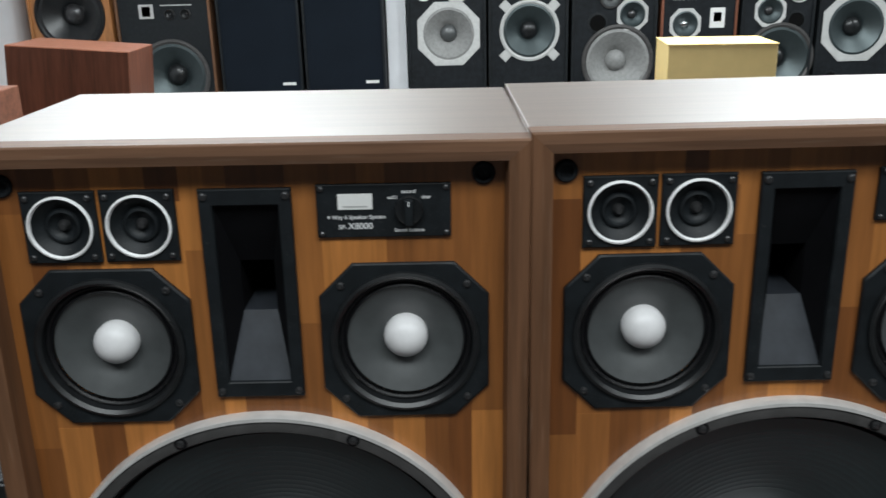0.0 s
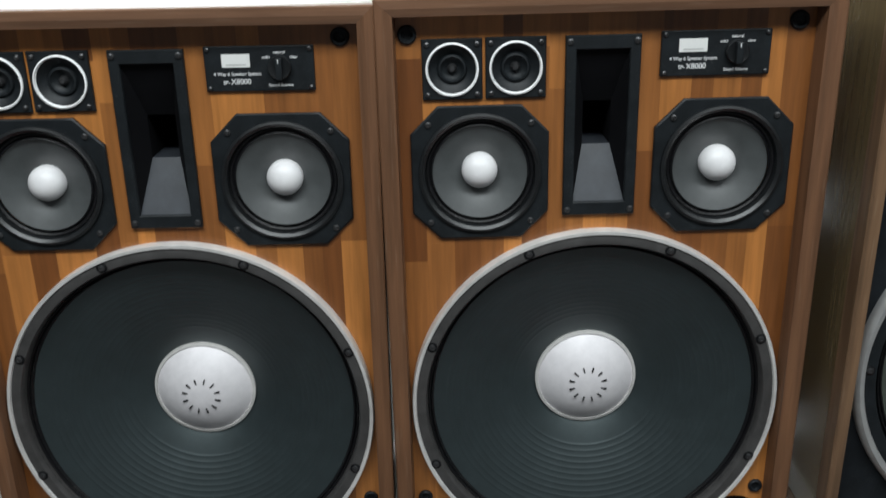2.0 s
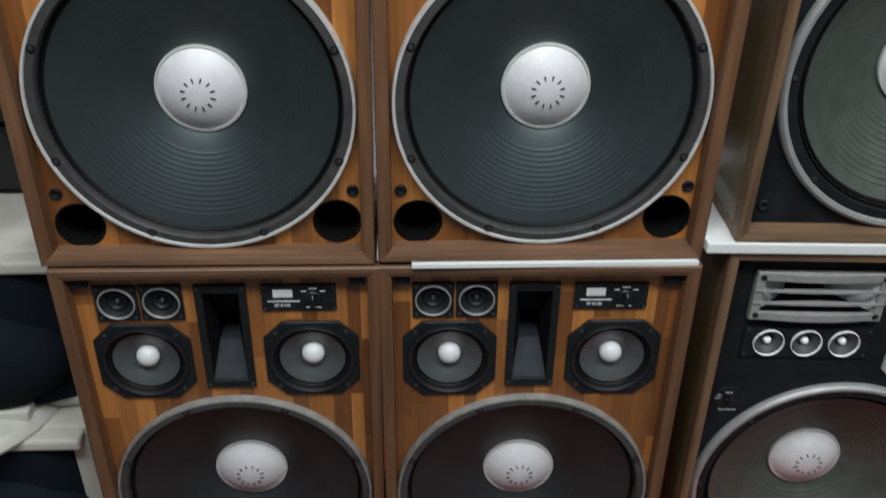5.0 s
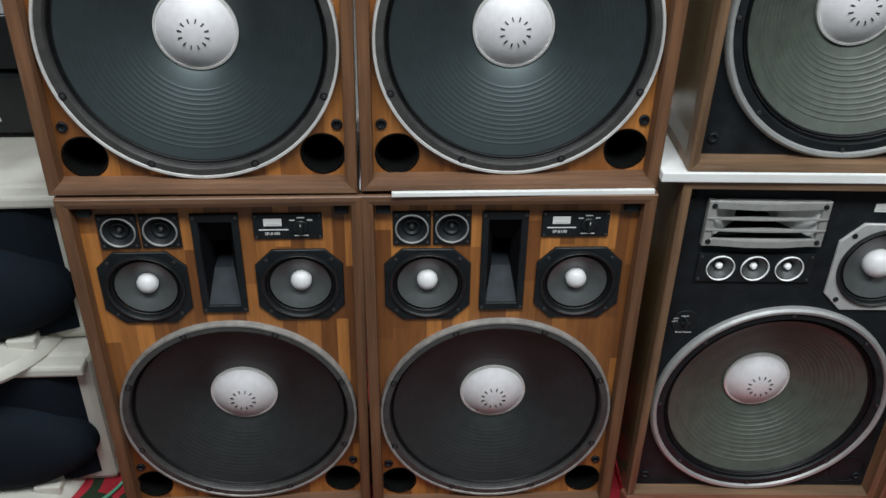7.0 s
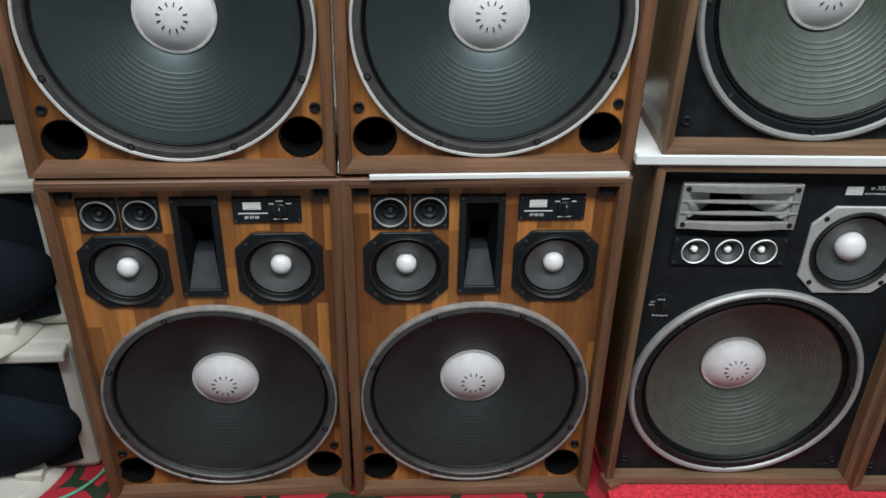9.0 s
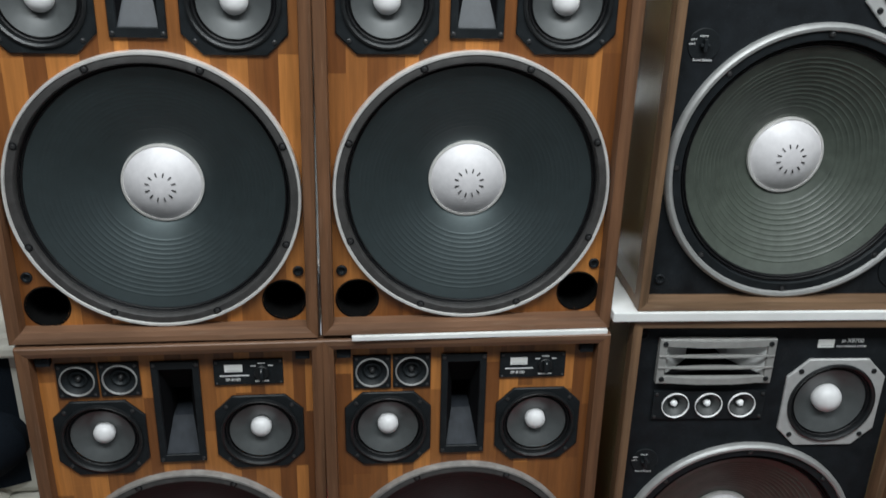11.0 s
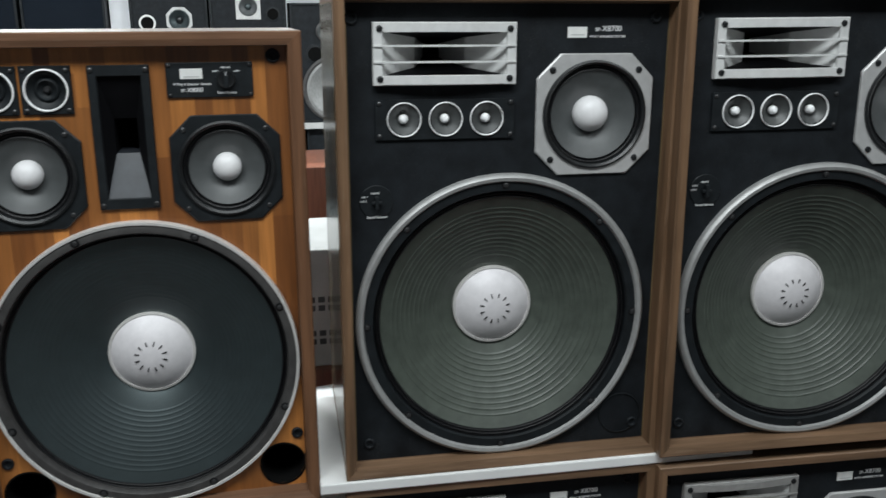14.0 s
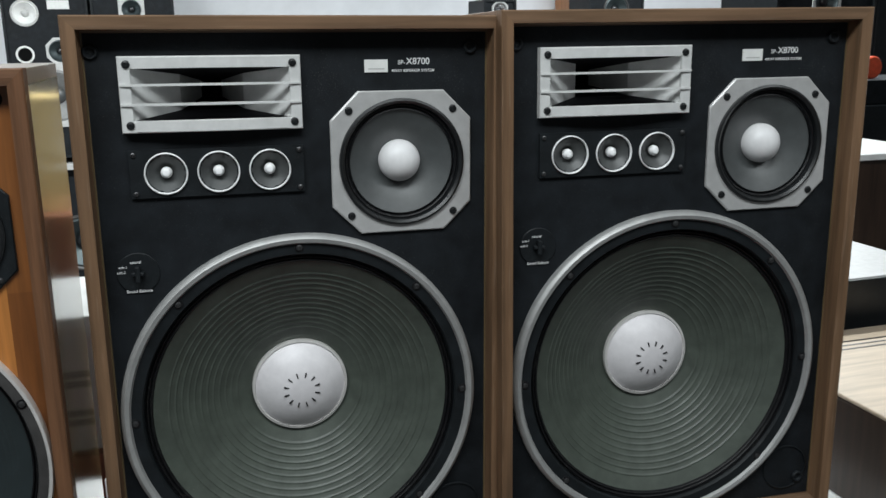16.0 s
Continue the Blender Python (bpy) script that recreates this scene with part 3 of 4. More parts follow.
def strip_speaker(m, w, h, lay, depth, lines, label, group, blocks=False):
    """Wide walnut cabinet with a strip-wood baffle, two tweeters, two cones, an upright horn, a bass driver and two ports."""
    s = thing("loudspeaker", m, label, "loudspeaker", group)
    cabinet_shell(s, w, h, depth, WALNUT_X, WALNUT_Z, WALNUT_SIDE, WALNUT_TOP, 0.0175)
    wx, wz, R = lay["woofer"]
    mids, tweets, ports = lay["mids"], lay["tweeters"], lay["ports"]
    hx, hz, hhw, hhh = lay["horn"]
    holes = [(wx, wz, R - 0.016)]
    holes += [(x, z, 0.055) for x, z in mids] + [(x, z, 0.024) for x, z in tweets] + [(x, z, 0.0318) for x, z in ports]
    holes += [(hx - hhw + 0.005, hx + hhw - 0.005, hz - hhh + 0.008, hz + hhh - 0.008)]
    rnd = random.Random(5)
    x = -w / 2 + 0.018
    baffle = part("baffle_frame", rect_frame(-w / 2 + 0.018, w / 2 - 0.018, 0.018, h - 0.018, 0.002, 0.0095, 0.012), BLACK_BAFFLE, s)
    while x < w / 2 - 0.019:
        x1 = min(x + rnd.uniform(0.017, 0.031), w / 2 - 0.018)
        if w / 2 - 0.018 - x1 < 0.008:
            x1 = w / 2 - 0.018
        z = 0.018
        cut = rnd.uniform(0.03, 0.2)
        while z < h - 0.019:
            z1 = min(z + cut, h - 0.018)
            if h - 0.018 - z1 < 0.03:
                z1 = h - 0.018
            cut = rnd.uniform(0.09, 0.26)
            y0 = rnd.uniform(-0.0002, 0.0002)
            for bm in cut_board(x, x1, z, z1, y0, 0.010, holes, 0.0015 if z < 0.1 else 0.003):
                part("strip", bm, STRIP, baffle)
            z = z1
        x = x1
    woofer(s, wx, wz, R, CONE_OLD if blocks else CONE_DARK, "plain", rim_mat=OLD_RIM if blocks else None)
    for x, z in mids:
        mid_driver(s, x, z, *lay["mid_half"], 0.0285, 0.0635, CONE_GREY, BLACK_PLASTIC, 0.0172 if blocks else 0.0190, 0.0575)
    for x, z in tweets:
        dome_tweeter(s, x, z, lay["tweeter_half"], 0.0255, TRIM_SILVER if blocks else RING_WHITE)
    hn = thing("horn", pose(hx, 0, hz), "", "")
    hn.parent = s
    part("flange", rect_frame(-hhw, hhw, -hhh, hhh, 0.0110, -0.005, 0.004, 0.0140), BLACK_PLASTIC, hn, "", True)
    # the flare bends steeply near its mouth and then runs back into the throat
    mw, mh = 2 * hhw - 0.021, 2 * hhh - 0.027
    rw, rh, deep = (0.60, 0.33, 0.030) if blocks else (0.54, 0.29, 0.024)
    bends = ((mw, mh, -0.001), (mw * rw, mh * rh, deep), (mw * rw * 0.9, mh * rh * 0.9, 0.090))
    # one plastic; top light is coloured in: paler bottom wall, near-black others
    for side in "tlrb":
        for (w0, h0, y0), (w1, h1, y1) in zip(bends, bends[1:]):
            part("throat_wall", funnel(0, 0, w0, h0, y0, w1, h1, y1, walls=side), HORN_LIT if side == "b" else THROAT_SHADED, hn)
    part("throat_end", box(-mw * 0.3, mw * 0.3, 0.0905, 0.093, -mh * 0.17, mh * 0.17), CAVITY, hn)
    screws(hn, [(a * (hhw - 0.0045), b * (hhh - 0.0058)) for a in (-1, 1) for b in (-1, 1)], 0.0036, -0.005)
    for x, z in ports:
        part("port_tube", lathe([(0.0338, 0.003), (0.0338, -0.0006), (0.0315, -0.0010), (0.0305, 0.004), (0.0305, 0.11), (0, 0.11)], x, z, seg=40), CAVITY, s, "black bass port", True)
    for x, z in lay["tops"]:
        if blocks:
            part("grille_block", box(x - 0.011, x + 0.011, -0.012, 0.0, z - 0.002, z + 0.012, 0.0015), BLACK_BAFFLE, s)
        else:
            grille_socket(s, x, z, 0.0076)
    for x, z in lay["sockets"]:
        grille_socket(s, x, z, 0.0066)
    # control plate with its printing
    px, pz, phw, phh = lay["plate"]
    p = thing("control_plate", pose(px, 0, pz), "", "")
    p.parent = s
    part("plate", box(-phw, phw, -0.0035, 0.003, -phh, phh, 0.001), BLACK_PLASTIC, p)
    part("badge", box(-0.037, -0.009, -0.0042, -0.0032, 0.0015, 0.0145), LABEL_WHITE, p, "plain white badge")
    part("badge_mark", box(-0.033, -0.013, -0.0045, -0.0040, 0.0035, 0.0047), GREY_METAL, p)
    part("knob_ring", lathe([(0.0118, -0.003), (0.0116, -0.0082), (0.0108, -0.0092), (0.0100, -0.0088), (0, -0.0088)], 0.0205, 0.001, seg=36), BLACK_GLOSS, p, "", True)
    part("knob", box(0.0171, 0.0239, -0.0155, -0.008, -0.0105, 0.0110, 0.0012), BLACK_PLASTIC, p, "black bar knob")
    part("knob_line", box(0.0201, 0.0209, -0.0159, -0.0151, 0.006, 0.0100), WHITE_PRINT, p)
    for t, size, x, z, al in lines:
        if t:
            words(t, size, x, -0.0038, z, WHITE_PRINT, p, align=al)
        else:
            part("print_bar", box(x - size / 2, x + size / 2, -0.0039, -0.0034, z, z + 0.0018), WHITE_PRINT, p)
    screws(p, [(a * (phw - 0.004), b * (phh - 0.0035)) for a in (-1, 1) for b in (-1, 1)], 0.0024, -0.0035)
    return s


UPPER = [("4 Way 6 Speaker System", 0.0047, -0.046, -0.0065, "LEFT"), ("SP-", 0.0052, -0.037, -0.0150, "LEFT"), ("X8000", 0.0074, -0.0292, -0.0150, "LEFT"),
         ("Sound Balance", 0.0042, 0.0205, -0.0178, "CENTER"), ("natural", 0.0042, 0.0205, 0.0145, "CENTER"), ("soft1", 0.0040, 0.0075, 0.0098, "CENTER"), ("clear", 0.0040, 0.0345, 0.0098, "CENTER")]
LOWER = [("", 0.046, -0.022, -0.0065, ""), ("SP-8100", 0.0070, -0.036, -0.0150, "LEFT"), ("", 0.022, 0.0205, -0.0175, ""), ("", 0.012, 0.0205, 0.0150, ""), ("", 0.008, 0.0075, 0.0105, ""), ("", 0.008, 0.0345, 0.0105, "")]
FLOOR = -0.021
UP_Z, UP_H, UP_W = 0.676, 0.675, 0.454
right_upper = strip_speaker(pose(0.2855, 0.0, UP_Z), UP_W, UP_H, NEWER, 0.262, UPPER, "walnut loudspeaker with orange strip-wood front, stacked on another", "stacked walnut loudspeakers")
copy_thing(right_upper, pose(-0.1742, 0.0006, 0.6735, 0.18, 0.55, 0.58))
lower = strip_speaker(pose(0.2890, -0.0145, -0.0197, -0.71, -0.32, -1.32), 0.455, 0.689, OLDER, 0.29, LOWER, "older walnut loudspeaker with strip-wood front standing on red carpet", "lower walnut loudspeakers", True)
copy_thing(lower, pose(-0.1725, 0.0010, -0.0195, 0.37, 0.38, 0.69))


# ---- the black-fronted speaker ----
def multicell_horn(parent, cx, cz):
    hn = thing("horn", pose(cx, 0, cz), "", "")
    hn.parent = parent
    w, h = 0.194, 0.082
    part("flange", rect_frame(-w / 2, w / 2, -h / 2, h / 2, 0.013, -0.011, 0.004, 0.013), HORN_SILVER, hn, "silver horn flange", True)
    for sgn in (-1, 1):
        bm = bmesh.new()
        rows = []
        for x, out in ((-0.082, 0.0), (-0.028, 0.0065), (0.028, 0.0065), (0.082, 0.0)):
            y, z0 = -0.0112 - out, 0.0278 + 0.12 * out
            rows.append([bm.verts.new((x, y, sgn * z0)), bm.verts.new((x, y, sgn * 0.0395)), bm.verts.new((x, -0.005, sgn * 0.0400)), bm.verts.new((x, -0.005, sgn * z0))])
        for a, b in zip(rows, rows[1:]):
            for q in range(4):
                bm.faces.new((a[q], a[(q + 1) % 4], b[(q + 1) % 4], b[q]))
        bm.faces.new(rows[0])
        bm.faces.new(rows[-1][::-1])
        part("lip", bm, HORN_SILVER, hn)
    # silver cheeks; top and bottom walls have the shade of the depth as colour
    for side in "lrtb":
        part("throat_wall", funnel(0, 0, 0.168, 0.056, -0.006, 0.070, 0.040, 0.036, walls=side), HORN_SILVER if side in "lr" else THROAT_SHADED, hn)
        part("throat_wall", funnel(0, 0, 0.070, 0.040, 0.036, 0.024, 0.020, 0.11, walls=side), HORN_SILVER if side in "lr" else THROAT_SHADED, hn)
    part("throat_end", box(-0.014, 0.014, 0.1105, 0.113, -0.012, 0.012), CAVITY, hn)
    for z in (-0.0105, 0.0105):
        bm = bmesh.new()
        n = 16
        top, bot = [], []
        for i in range(n + 1):
            x = -0.0965 + 0.193 * i / n
            yf = -0.0125 - 0.004 * (1 - (x / 0.0965) ** 2)
            yb = max(-0.0095, -0.004 - 0.0055 * abs(x / 0.080))
            top.append((bm.verts.new((x, yf, z + 0.0012)), bm.verts.new((x, yb, z + 0.0012))))
            bot.append((bm.verts.new((x, yf, z - 0.0012)), bm.verts.new((x, yb, z - 0.0012))))
        for i in range(n):
            bm.faces.new((top[i][0], top[i + 1][0], top[i + 1][1], top[i][1]))
            bm.faces.new((bot[i][0], bot[i][1], bot[i + 1][1], bot[i + 1][0]))
            bm.faces.new((top[i][0], bot[i][0], bot[i + 1][0], top[i + 1][0]))
            bm.faces.new((top[i][1], top[i + 1][1], bot[i + 1][1], bot[i][1]))
        part("vane", bm, HORN_SILVER, hn, "thin silver vane")
    screws(hn, [(a * 0.0880, b * 0.0325) for a in (-1, 1) for b in (-1, 1)], 0.0048, -0.011, BLACK_GLOSS)
    return hn


def black_speaker(m, lines, label, group):
    w, h, depth = 0.483, 0.692, 0.315
    s = thing("loudspeaker", m, label, "loudspeaker", group)
    cabinet_shell(s, w, h, depth, OAK_X, OAK_Z, OAK_Y, OAK_X, 0.0145, 0.002)
    wx, wz = -0.0065, 0.2297
    mx, mz = 0.1197, 0.5238
    hx, hz = -0.0933, 0.6088
    tx, tz = -0.0920, 0.5218
    holes = [(wx, wz, 0.190), (mx, mz, 0.066), (hx - 0.086, hx + 0.086, hz - 0.034, hz + 0.034)] + [(tx + d, tz, 0.0195) for d in (-0.0570, 0, 0.0570)]
    part("baffle", cut_board(-w / 2 + 0.018, w / 2 - 0.018, 0.018, h - 0.018, 0.0, 0.012, holes)[0], BLACK_BAFFLE, s, "black vinyl front board")
    woofer(s, wx, wz, 0.2150, CONE_GREEN, "broad", 0.063)
    mid_driver(s, mx, mz, 0.0845, 0.0840, 0.0335, 0.0755, CONE_GREY, SILVER, 0.0252, 0.0700, 0.0222, 0.0050, BLACK_GLOSS)
    multicell_horn(s, hx, hz)
    tp = thing("tweeter_panel", pose(tx, 0, tz), "", "")
    tp.parent = s
    part("plate", cut_board(-0.0955, 0.0955, -0.0268, 0.0268, -0.004, 0.003, [(d, 0, 0.0205) for d in (-0.0570, 0, 0.0570)], 0.002)[0], BLACK_PLASTIC, tp)
    for d in (-0.0570, 0, 0.0570):
        part("ring", lathe([(0.0236, -0.0035), (0.0234, -0.0065), (0.0226, -0.0070), (0.0216, -0.004)], d, 0, seg=48), RING_WHITE, tp, "thin bright ring", True)
        part("cone", lathe([(0.0215, -0.004), (0.014, 0.002), (0.006, 0.010), (0.005, 0.014)], d, 0, seg=40), TWEETER_CONE, tp, "", True)
        part("bullet", lathe([(0, -0.003), (0.0035, -0.002), (0.0062, 0.002), (0.0066, 0.007), (0.0045, 0.013)], d, 0, seg=24), POLISHED, tp, "bright silver bullet", True)
    screws(tp, [(a * 0.0905, b * 0.0218) for a in (-1, 1) for b in (-1, 1)], 0.0032, -0.004)
    for x, z in ((-0.217, 0.6545), (0.2040, 0.6570), (0.205, 0.045), (-0.205, 0.045)):
        grille_socket(s, x, z, 0.0066)
    part("port_tube", lathe([(0.0335, 0.003), (0.0335, -0.0015), (0.032, -0.002), (0.031, 0.004), (0.031, 0.02), (0, 0.02)], 0.184, 0.062, seg=36), BLACK_PLASTIC, s, "black bass port", True)
    part("badge", box(0.0777, 0.1050, -0.0016, 0.0008, 0.6288, 0.6432), LABEL_WHITE, s, "plain white badge")
    part("badge_mark", box(0.082, 0.101, -0.0019, -0.0014, 0.6320, 0.6334), GREY_METAL, s)
    # level control
    p = thing("level_control", pose(-0.188, 0, 0.4095), "", "")
    p.parent = s
    part("plate", lathe([(0.0235, 0.001), (0.0235, -0.0012), (0.0228, -0.0018), (0, -0.0018)], 0, 0, seg=36), BLACK_PLASTIC, p, "", True)
    part("knob", box(-0.0026, 0.0026, -0.011, -0.001, -0.009, 0.009, 0.001), BLACK_PLASTIC, p, "black bar knob")
    part("knob_cross", box(-0.007, 0.007, -0.009, -0.001, -0.0022, 0.0022, 0.001), BLACK_PLASTIC, p)
    for t, size, x, z, al in lines[3:]:
        words(t, size, x, -0.0022, z, WHITE_PRINT, p, align=al)
    for t, size, x, z, al in lines[:3]:
        if t:
            words(t, size, x, -0.0004, z, WHITE_PRINT, s, align=al)
        else:
            part("print_bar", box(x, x + size, -0.0007, 0.0008, z, z + 0.004), WHITE_PRINT, s)
    return s


RIGHT = [("SP-", 0.0068, 0.1172, 0.6375, "LEFT"), ("4WAY 6SPEAKER SYSTEM", 0.0046, 0.1095, 0.6288, "LEFT"), ("X8700", 0.0104, 0.1272, 0.6375, "LEFT"),
         ("Sound Balance", 0.0048, 0.0, -0.0225, "CENTER"), ("natural", 0.0044, -0.002, 0.0115, "CENTER"), ("soft-1", 0.004, -0.016, 0.0065, "CENTER"), ("soft-2", 0.004, -0.018, 0.0005, "CENTER")]
first = black_speaker(pose(0.7922, -0.0234, 0.7107, 0.04, 0.27, -2.07), RIGHT, "oak-framed black-fronted loudspeaker with silver horn, stacked on another", "oak-framed loudspeakers")
copy_thing(first, pose(1.2667, -0.0746, 0.7157, -0.03, -0.25, -4.18))
under = copy_thing(first, pose(0.7903, -0.0330, 0.0020, -0.8, 0.02, -2.86))
tagged(under, "oak-framed loudspeaker with black front, bottom of a stack")
under2 = copy_thing(first, pose(1.2690, -0.0770, 0.0016, -0.8, 0, -3.6))
tagged(under2, "oak-framed loudspeaker with black front, bottom of a stack")

# darker silver for flange, lips and vanes of the two bottom units
DARKER_SILVER = material("darker_silver_paint", (0.29, 0.285, 0.275), 0.5, metal=0.15, var=0.08, bump=0.05, bump_scale=1500)
for bottom_unit in (under, under2):
    for ob in bottom_unit.children_recursive:
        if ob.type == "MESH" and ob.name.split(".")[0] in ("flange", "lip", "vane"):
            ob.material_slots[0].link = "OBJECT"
            ob.material_slots[0].material = DARKER_SILVER

# ---- boards between the stacked speakers ----
board = tagged(part("board", box(-0.340, 0.340, -0.026, 0.28, 0.0, 0.0165, 0.002), WHITE_BOARD, None), "white board lying between two stacked loudspeakers", "board")
board.matrix_basis = pose(0.852, -0.0300, 0.6945, 0, 0, -2.4)
tagged(part("board_strip", box(0.104, 0.507, -0.034, -0.0272, 0.6700, 0.6775, 0.0008, box(0.104, 0.507, -0.0272, 0.020, 0.6705, 0.6752)), WHITE_BOARD, None), "thin white strip wedged between two stacked loudspeakers", "board")

# ---- the room ----
def slab(name, x0, x1, y0, y1, z0, z1, mat, label, category):
    return tagged(part(name, box(x0, x1, y0, y1, z0, z1), mat, None), label, category, kind="structure")


BACK = 4.40
slab("floor", -3.0, 5.6, -3.4, BACK + 0.7, FLOOR - 0.1, FLOOR - 0.006, TILE, "grey tiled floor", "floor")
slab("red_carpet", 0.55, 2.1, -0.25, 0.6, FLOOR - 0.006, 0.0012, RED_CARPET, "plain bright red carpet strip", "carpet")
slab("carpet", -1.6, 0.55, -0.25, 0.6, FLOOR - 0.006, FLOOR, CARPET, "red carpet with dark green and pale pattern", "carpet")
slab("wall_north", -3.0, 5.6, BACK + 0.6, BACK + 0.72, FLOOR, 2.8, WHITE_WALL, "white painted back wall", "wall")
slab("wall_west", -2.55, -2.43, 1.6, BACK + 0.6, FLOOR, 2.8, WHITE_WALL, "white painted side wall", "wall")
# front walls are out of view, added dark to tame reflections on the cabinets
slab("wall_west_front", -2.55, -2.43, -3.4, 1.6, FLOOR, 2.8, GREY_WALL, "unseen dark side wall added to limit reflected light", "wall")
slab("wall_east", 5.5, 5.6, 1.6, BACK + 0.6, FLOOR, 2.8, WHITE_WALL, "white painted side wall", "wall")
slab("wall_east_front", 5.5, 5.6, -3.4, 1.6, FLOOR, 2.8, GREY_WALL, "unseen dark side wall added to limit reflected light", "wall")
slab("wall_south", -2.43, 5.5, -3.4, -3.28, FLOOR, 2.8, GREY_WALL, "unseen dark wall added opposite the stacks", "wall")
# unseen too; its dark tone keeps ambient light off the cones
slab("ceiling", -3.0, 5.6, -3.4, BACK + 0.72, 2.8, 2.9, CEILING, "unseen ceiling, kept dark to limit bounce light", "ceiling")
slab("pillar", -0.322, -0.212, BACK + 0.10, BACK + 0.6, FLOOR, 2.8, WHITE_WALL, "narrow white wall pier", "wall")


# ---- speakers along the back wall ----
def small_driver(parent, x, z, r, shape, ring_mat, cone_mat, cap_mat):
    d = thing("driver", pose(x, 0, z), "", "")
    d.parent = parent
    if shape == "oct":
        part("mounting_plate", plate(r * 1.12, r * 1.12, r * 0.92, -0.006, 0.004, cut=r * 0.62, seg=64), ring_mat, d, "", True)
    elif shape == "square":
        part("mounting_plate", plate(r * 1.22, r * 1.22, r * 0.92, -0.006, 0.004, seg=64), ring_mat, d, "", True)
    else:
        part("ring", lathe([(r * 1.06, 0.003), (r * 1.05, -0.008), (r * 0.98, -0.010), (r * 0.92, -0.004)], seg=56), ring_mat, d, "", True)
    if shape == "tabs":
        for a in (45, 135, 225, 315):
            ob = part("tab", box(-r * 0.16, r * 0.16, -0.005, 0.004, r * 0.98, r * 1.36, 0.003), ring_mat, d)
            ob.matrix_basis = pose(0, 0, 0, 0, a, 0)
    part("cone", lathe([(r * 0.93, -0.003), (r * 0.84, -0.006), (r * 0.78, 0.0), (r * 0.5, r * 0.2), (r * 0.3, r * 0.32), (r * 0.28, r * 0.36)], seg=48), cone_mat, d, "", True)
    part("cap", lathe([(0, r * 0.12), (r * 0.15, r * 0.14), (r * 0.26, r * 0.21), (r * 0.32, r * 0.34)], seg=32), cap_mat, d, "", True)
    return d


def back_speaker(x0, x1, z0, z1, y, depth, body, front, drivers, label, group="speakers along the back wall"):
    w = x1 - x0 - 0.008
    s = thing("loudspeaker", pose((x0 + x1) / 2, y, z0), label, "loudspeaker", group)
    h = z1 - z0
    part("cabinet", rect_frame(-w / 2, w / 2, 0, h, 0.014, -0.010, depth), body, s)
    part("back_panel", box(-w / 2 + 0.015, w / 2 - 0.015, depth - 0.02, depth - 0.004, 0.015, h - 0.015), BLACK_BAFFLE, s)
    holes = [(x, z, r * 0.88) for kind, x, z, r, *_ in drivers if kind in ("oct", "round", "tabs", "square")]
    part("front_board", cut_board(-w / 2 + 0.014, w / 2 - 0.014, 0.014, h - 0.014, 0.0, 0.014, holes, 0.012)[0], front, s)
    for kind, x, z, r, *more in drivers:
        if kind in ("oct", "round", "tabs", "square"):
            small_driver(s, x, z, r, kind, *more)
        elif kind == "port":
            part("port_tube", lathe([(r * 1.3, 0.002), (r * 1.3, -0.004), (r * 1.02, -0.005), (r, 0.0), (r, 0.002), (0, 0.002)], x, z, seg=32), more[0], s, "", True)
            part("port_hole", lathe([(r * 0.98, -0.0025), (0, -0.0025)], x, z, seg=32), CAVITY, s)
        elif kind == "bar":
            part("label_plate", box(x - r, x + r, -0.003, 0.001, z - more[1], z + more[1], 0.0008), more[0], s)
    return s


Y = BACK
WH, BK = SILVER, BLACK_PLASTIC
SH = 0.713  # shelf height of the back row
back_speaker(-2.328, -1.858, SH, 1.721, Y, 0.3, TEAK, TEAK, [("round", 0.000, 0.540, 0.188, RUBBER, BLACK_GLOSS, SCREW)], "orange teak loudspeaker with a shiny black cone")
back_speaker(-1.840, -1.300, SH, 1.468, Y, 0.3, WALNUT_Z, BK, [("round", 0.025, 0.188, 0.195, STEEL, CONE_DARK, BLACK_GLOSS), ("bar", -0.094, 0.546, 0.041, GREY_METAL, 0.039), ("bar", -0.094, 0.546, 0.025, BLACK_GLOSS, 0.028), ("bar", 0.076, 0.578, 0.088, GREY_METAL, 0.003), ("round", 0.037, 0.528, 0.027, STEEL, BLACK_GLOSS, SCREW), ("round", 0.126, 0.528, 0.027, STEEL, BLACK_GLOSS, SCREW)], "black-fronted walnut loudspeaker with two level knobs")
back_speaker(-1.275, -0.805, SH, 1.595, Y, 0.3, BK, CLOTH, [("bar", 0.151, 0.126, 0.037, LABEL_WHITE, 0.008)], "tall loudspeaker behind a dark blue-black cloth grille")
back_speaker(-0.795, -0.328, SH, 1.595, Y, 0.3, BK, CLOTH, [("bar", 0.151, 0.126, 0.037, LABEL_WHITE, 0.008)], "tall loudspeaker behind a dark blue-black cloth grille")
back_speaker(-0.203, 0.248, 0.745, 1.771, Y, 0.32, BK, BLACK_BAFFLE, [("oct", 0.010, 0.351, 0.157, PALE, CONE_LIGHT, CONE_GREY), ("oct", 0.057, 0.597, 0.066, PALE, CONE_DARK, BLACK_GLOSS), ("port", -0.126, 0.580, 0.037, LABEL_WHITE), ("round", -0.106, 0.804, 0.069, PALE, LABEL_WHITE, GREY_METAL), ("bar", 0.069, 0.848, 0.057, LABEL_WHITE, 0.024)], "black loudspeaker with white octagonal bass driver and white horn")
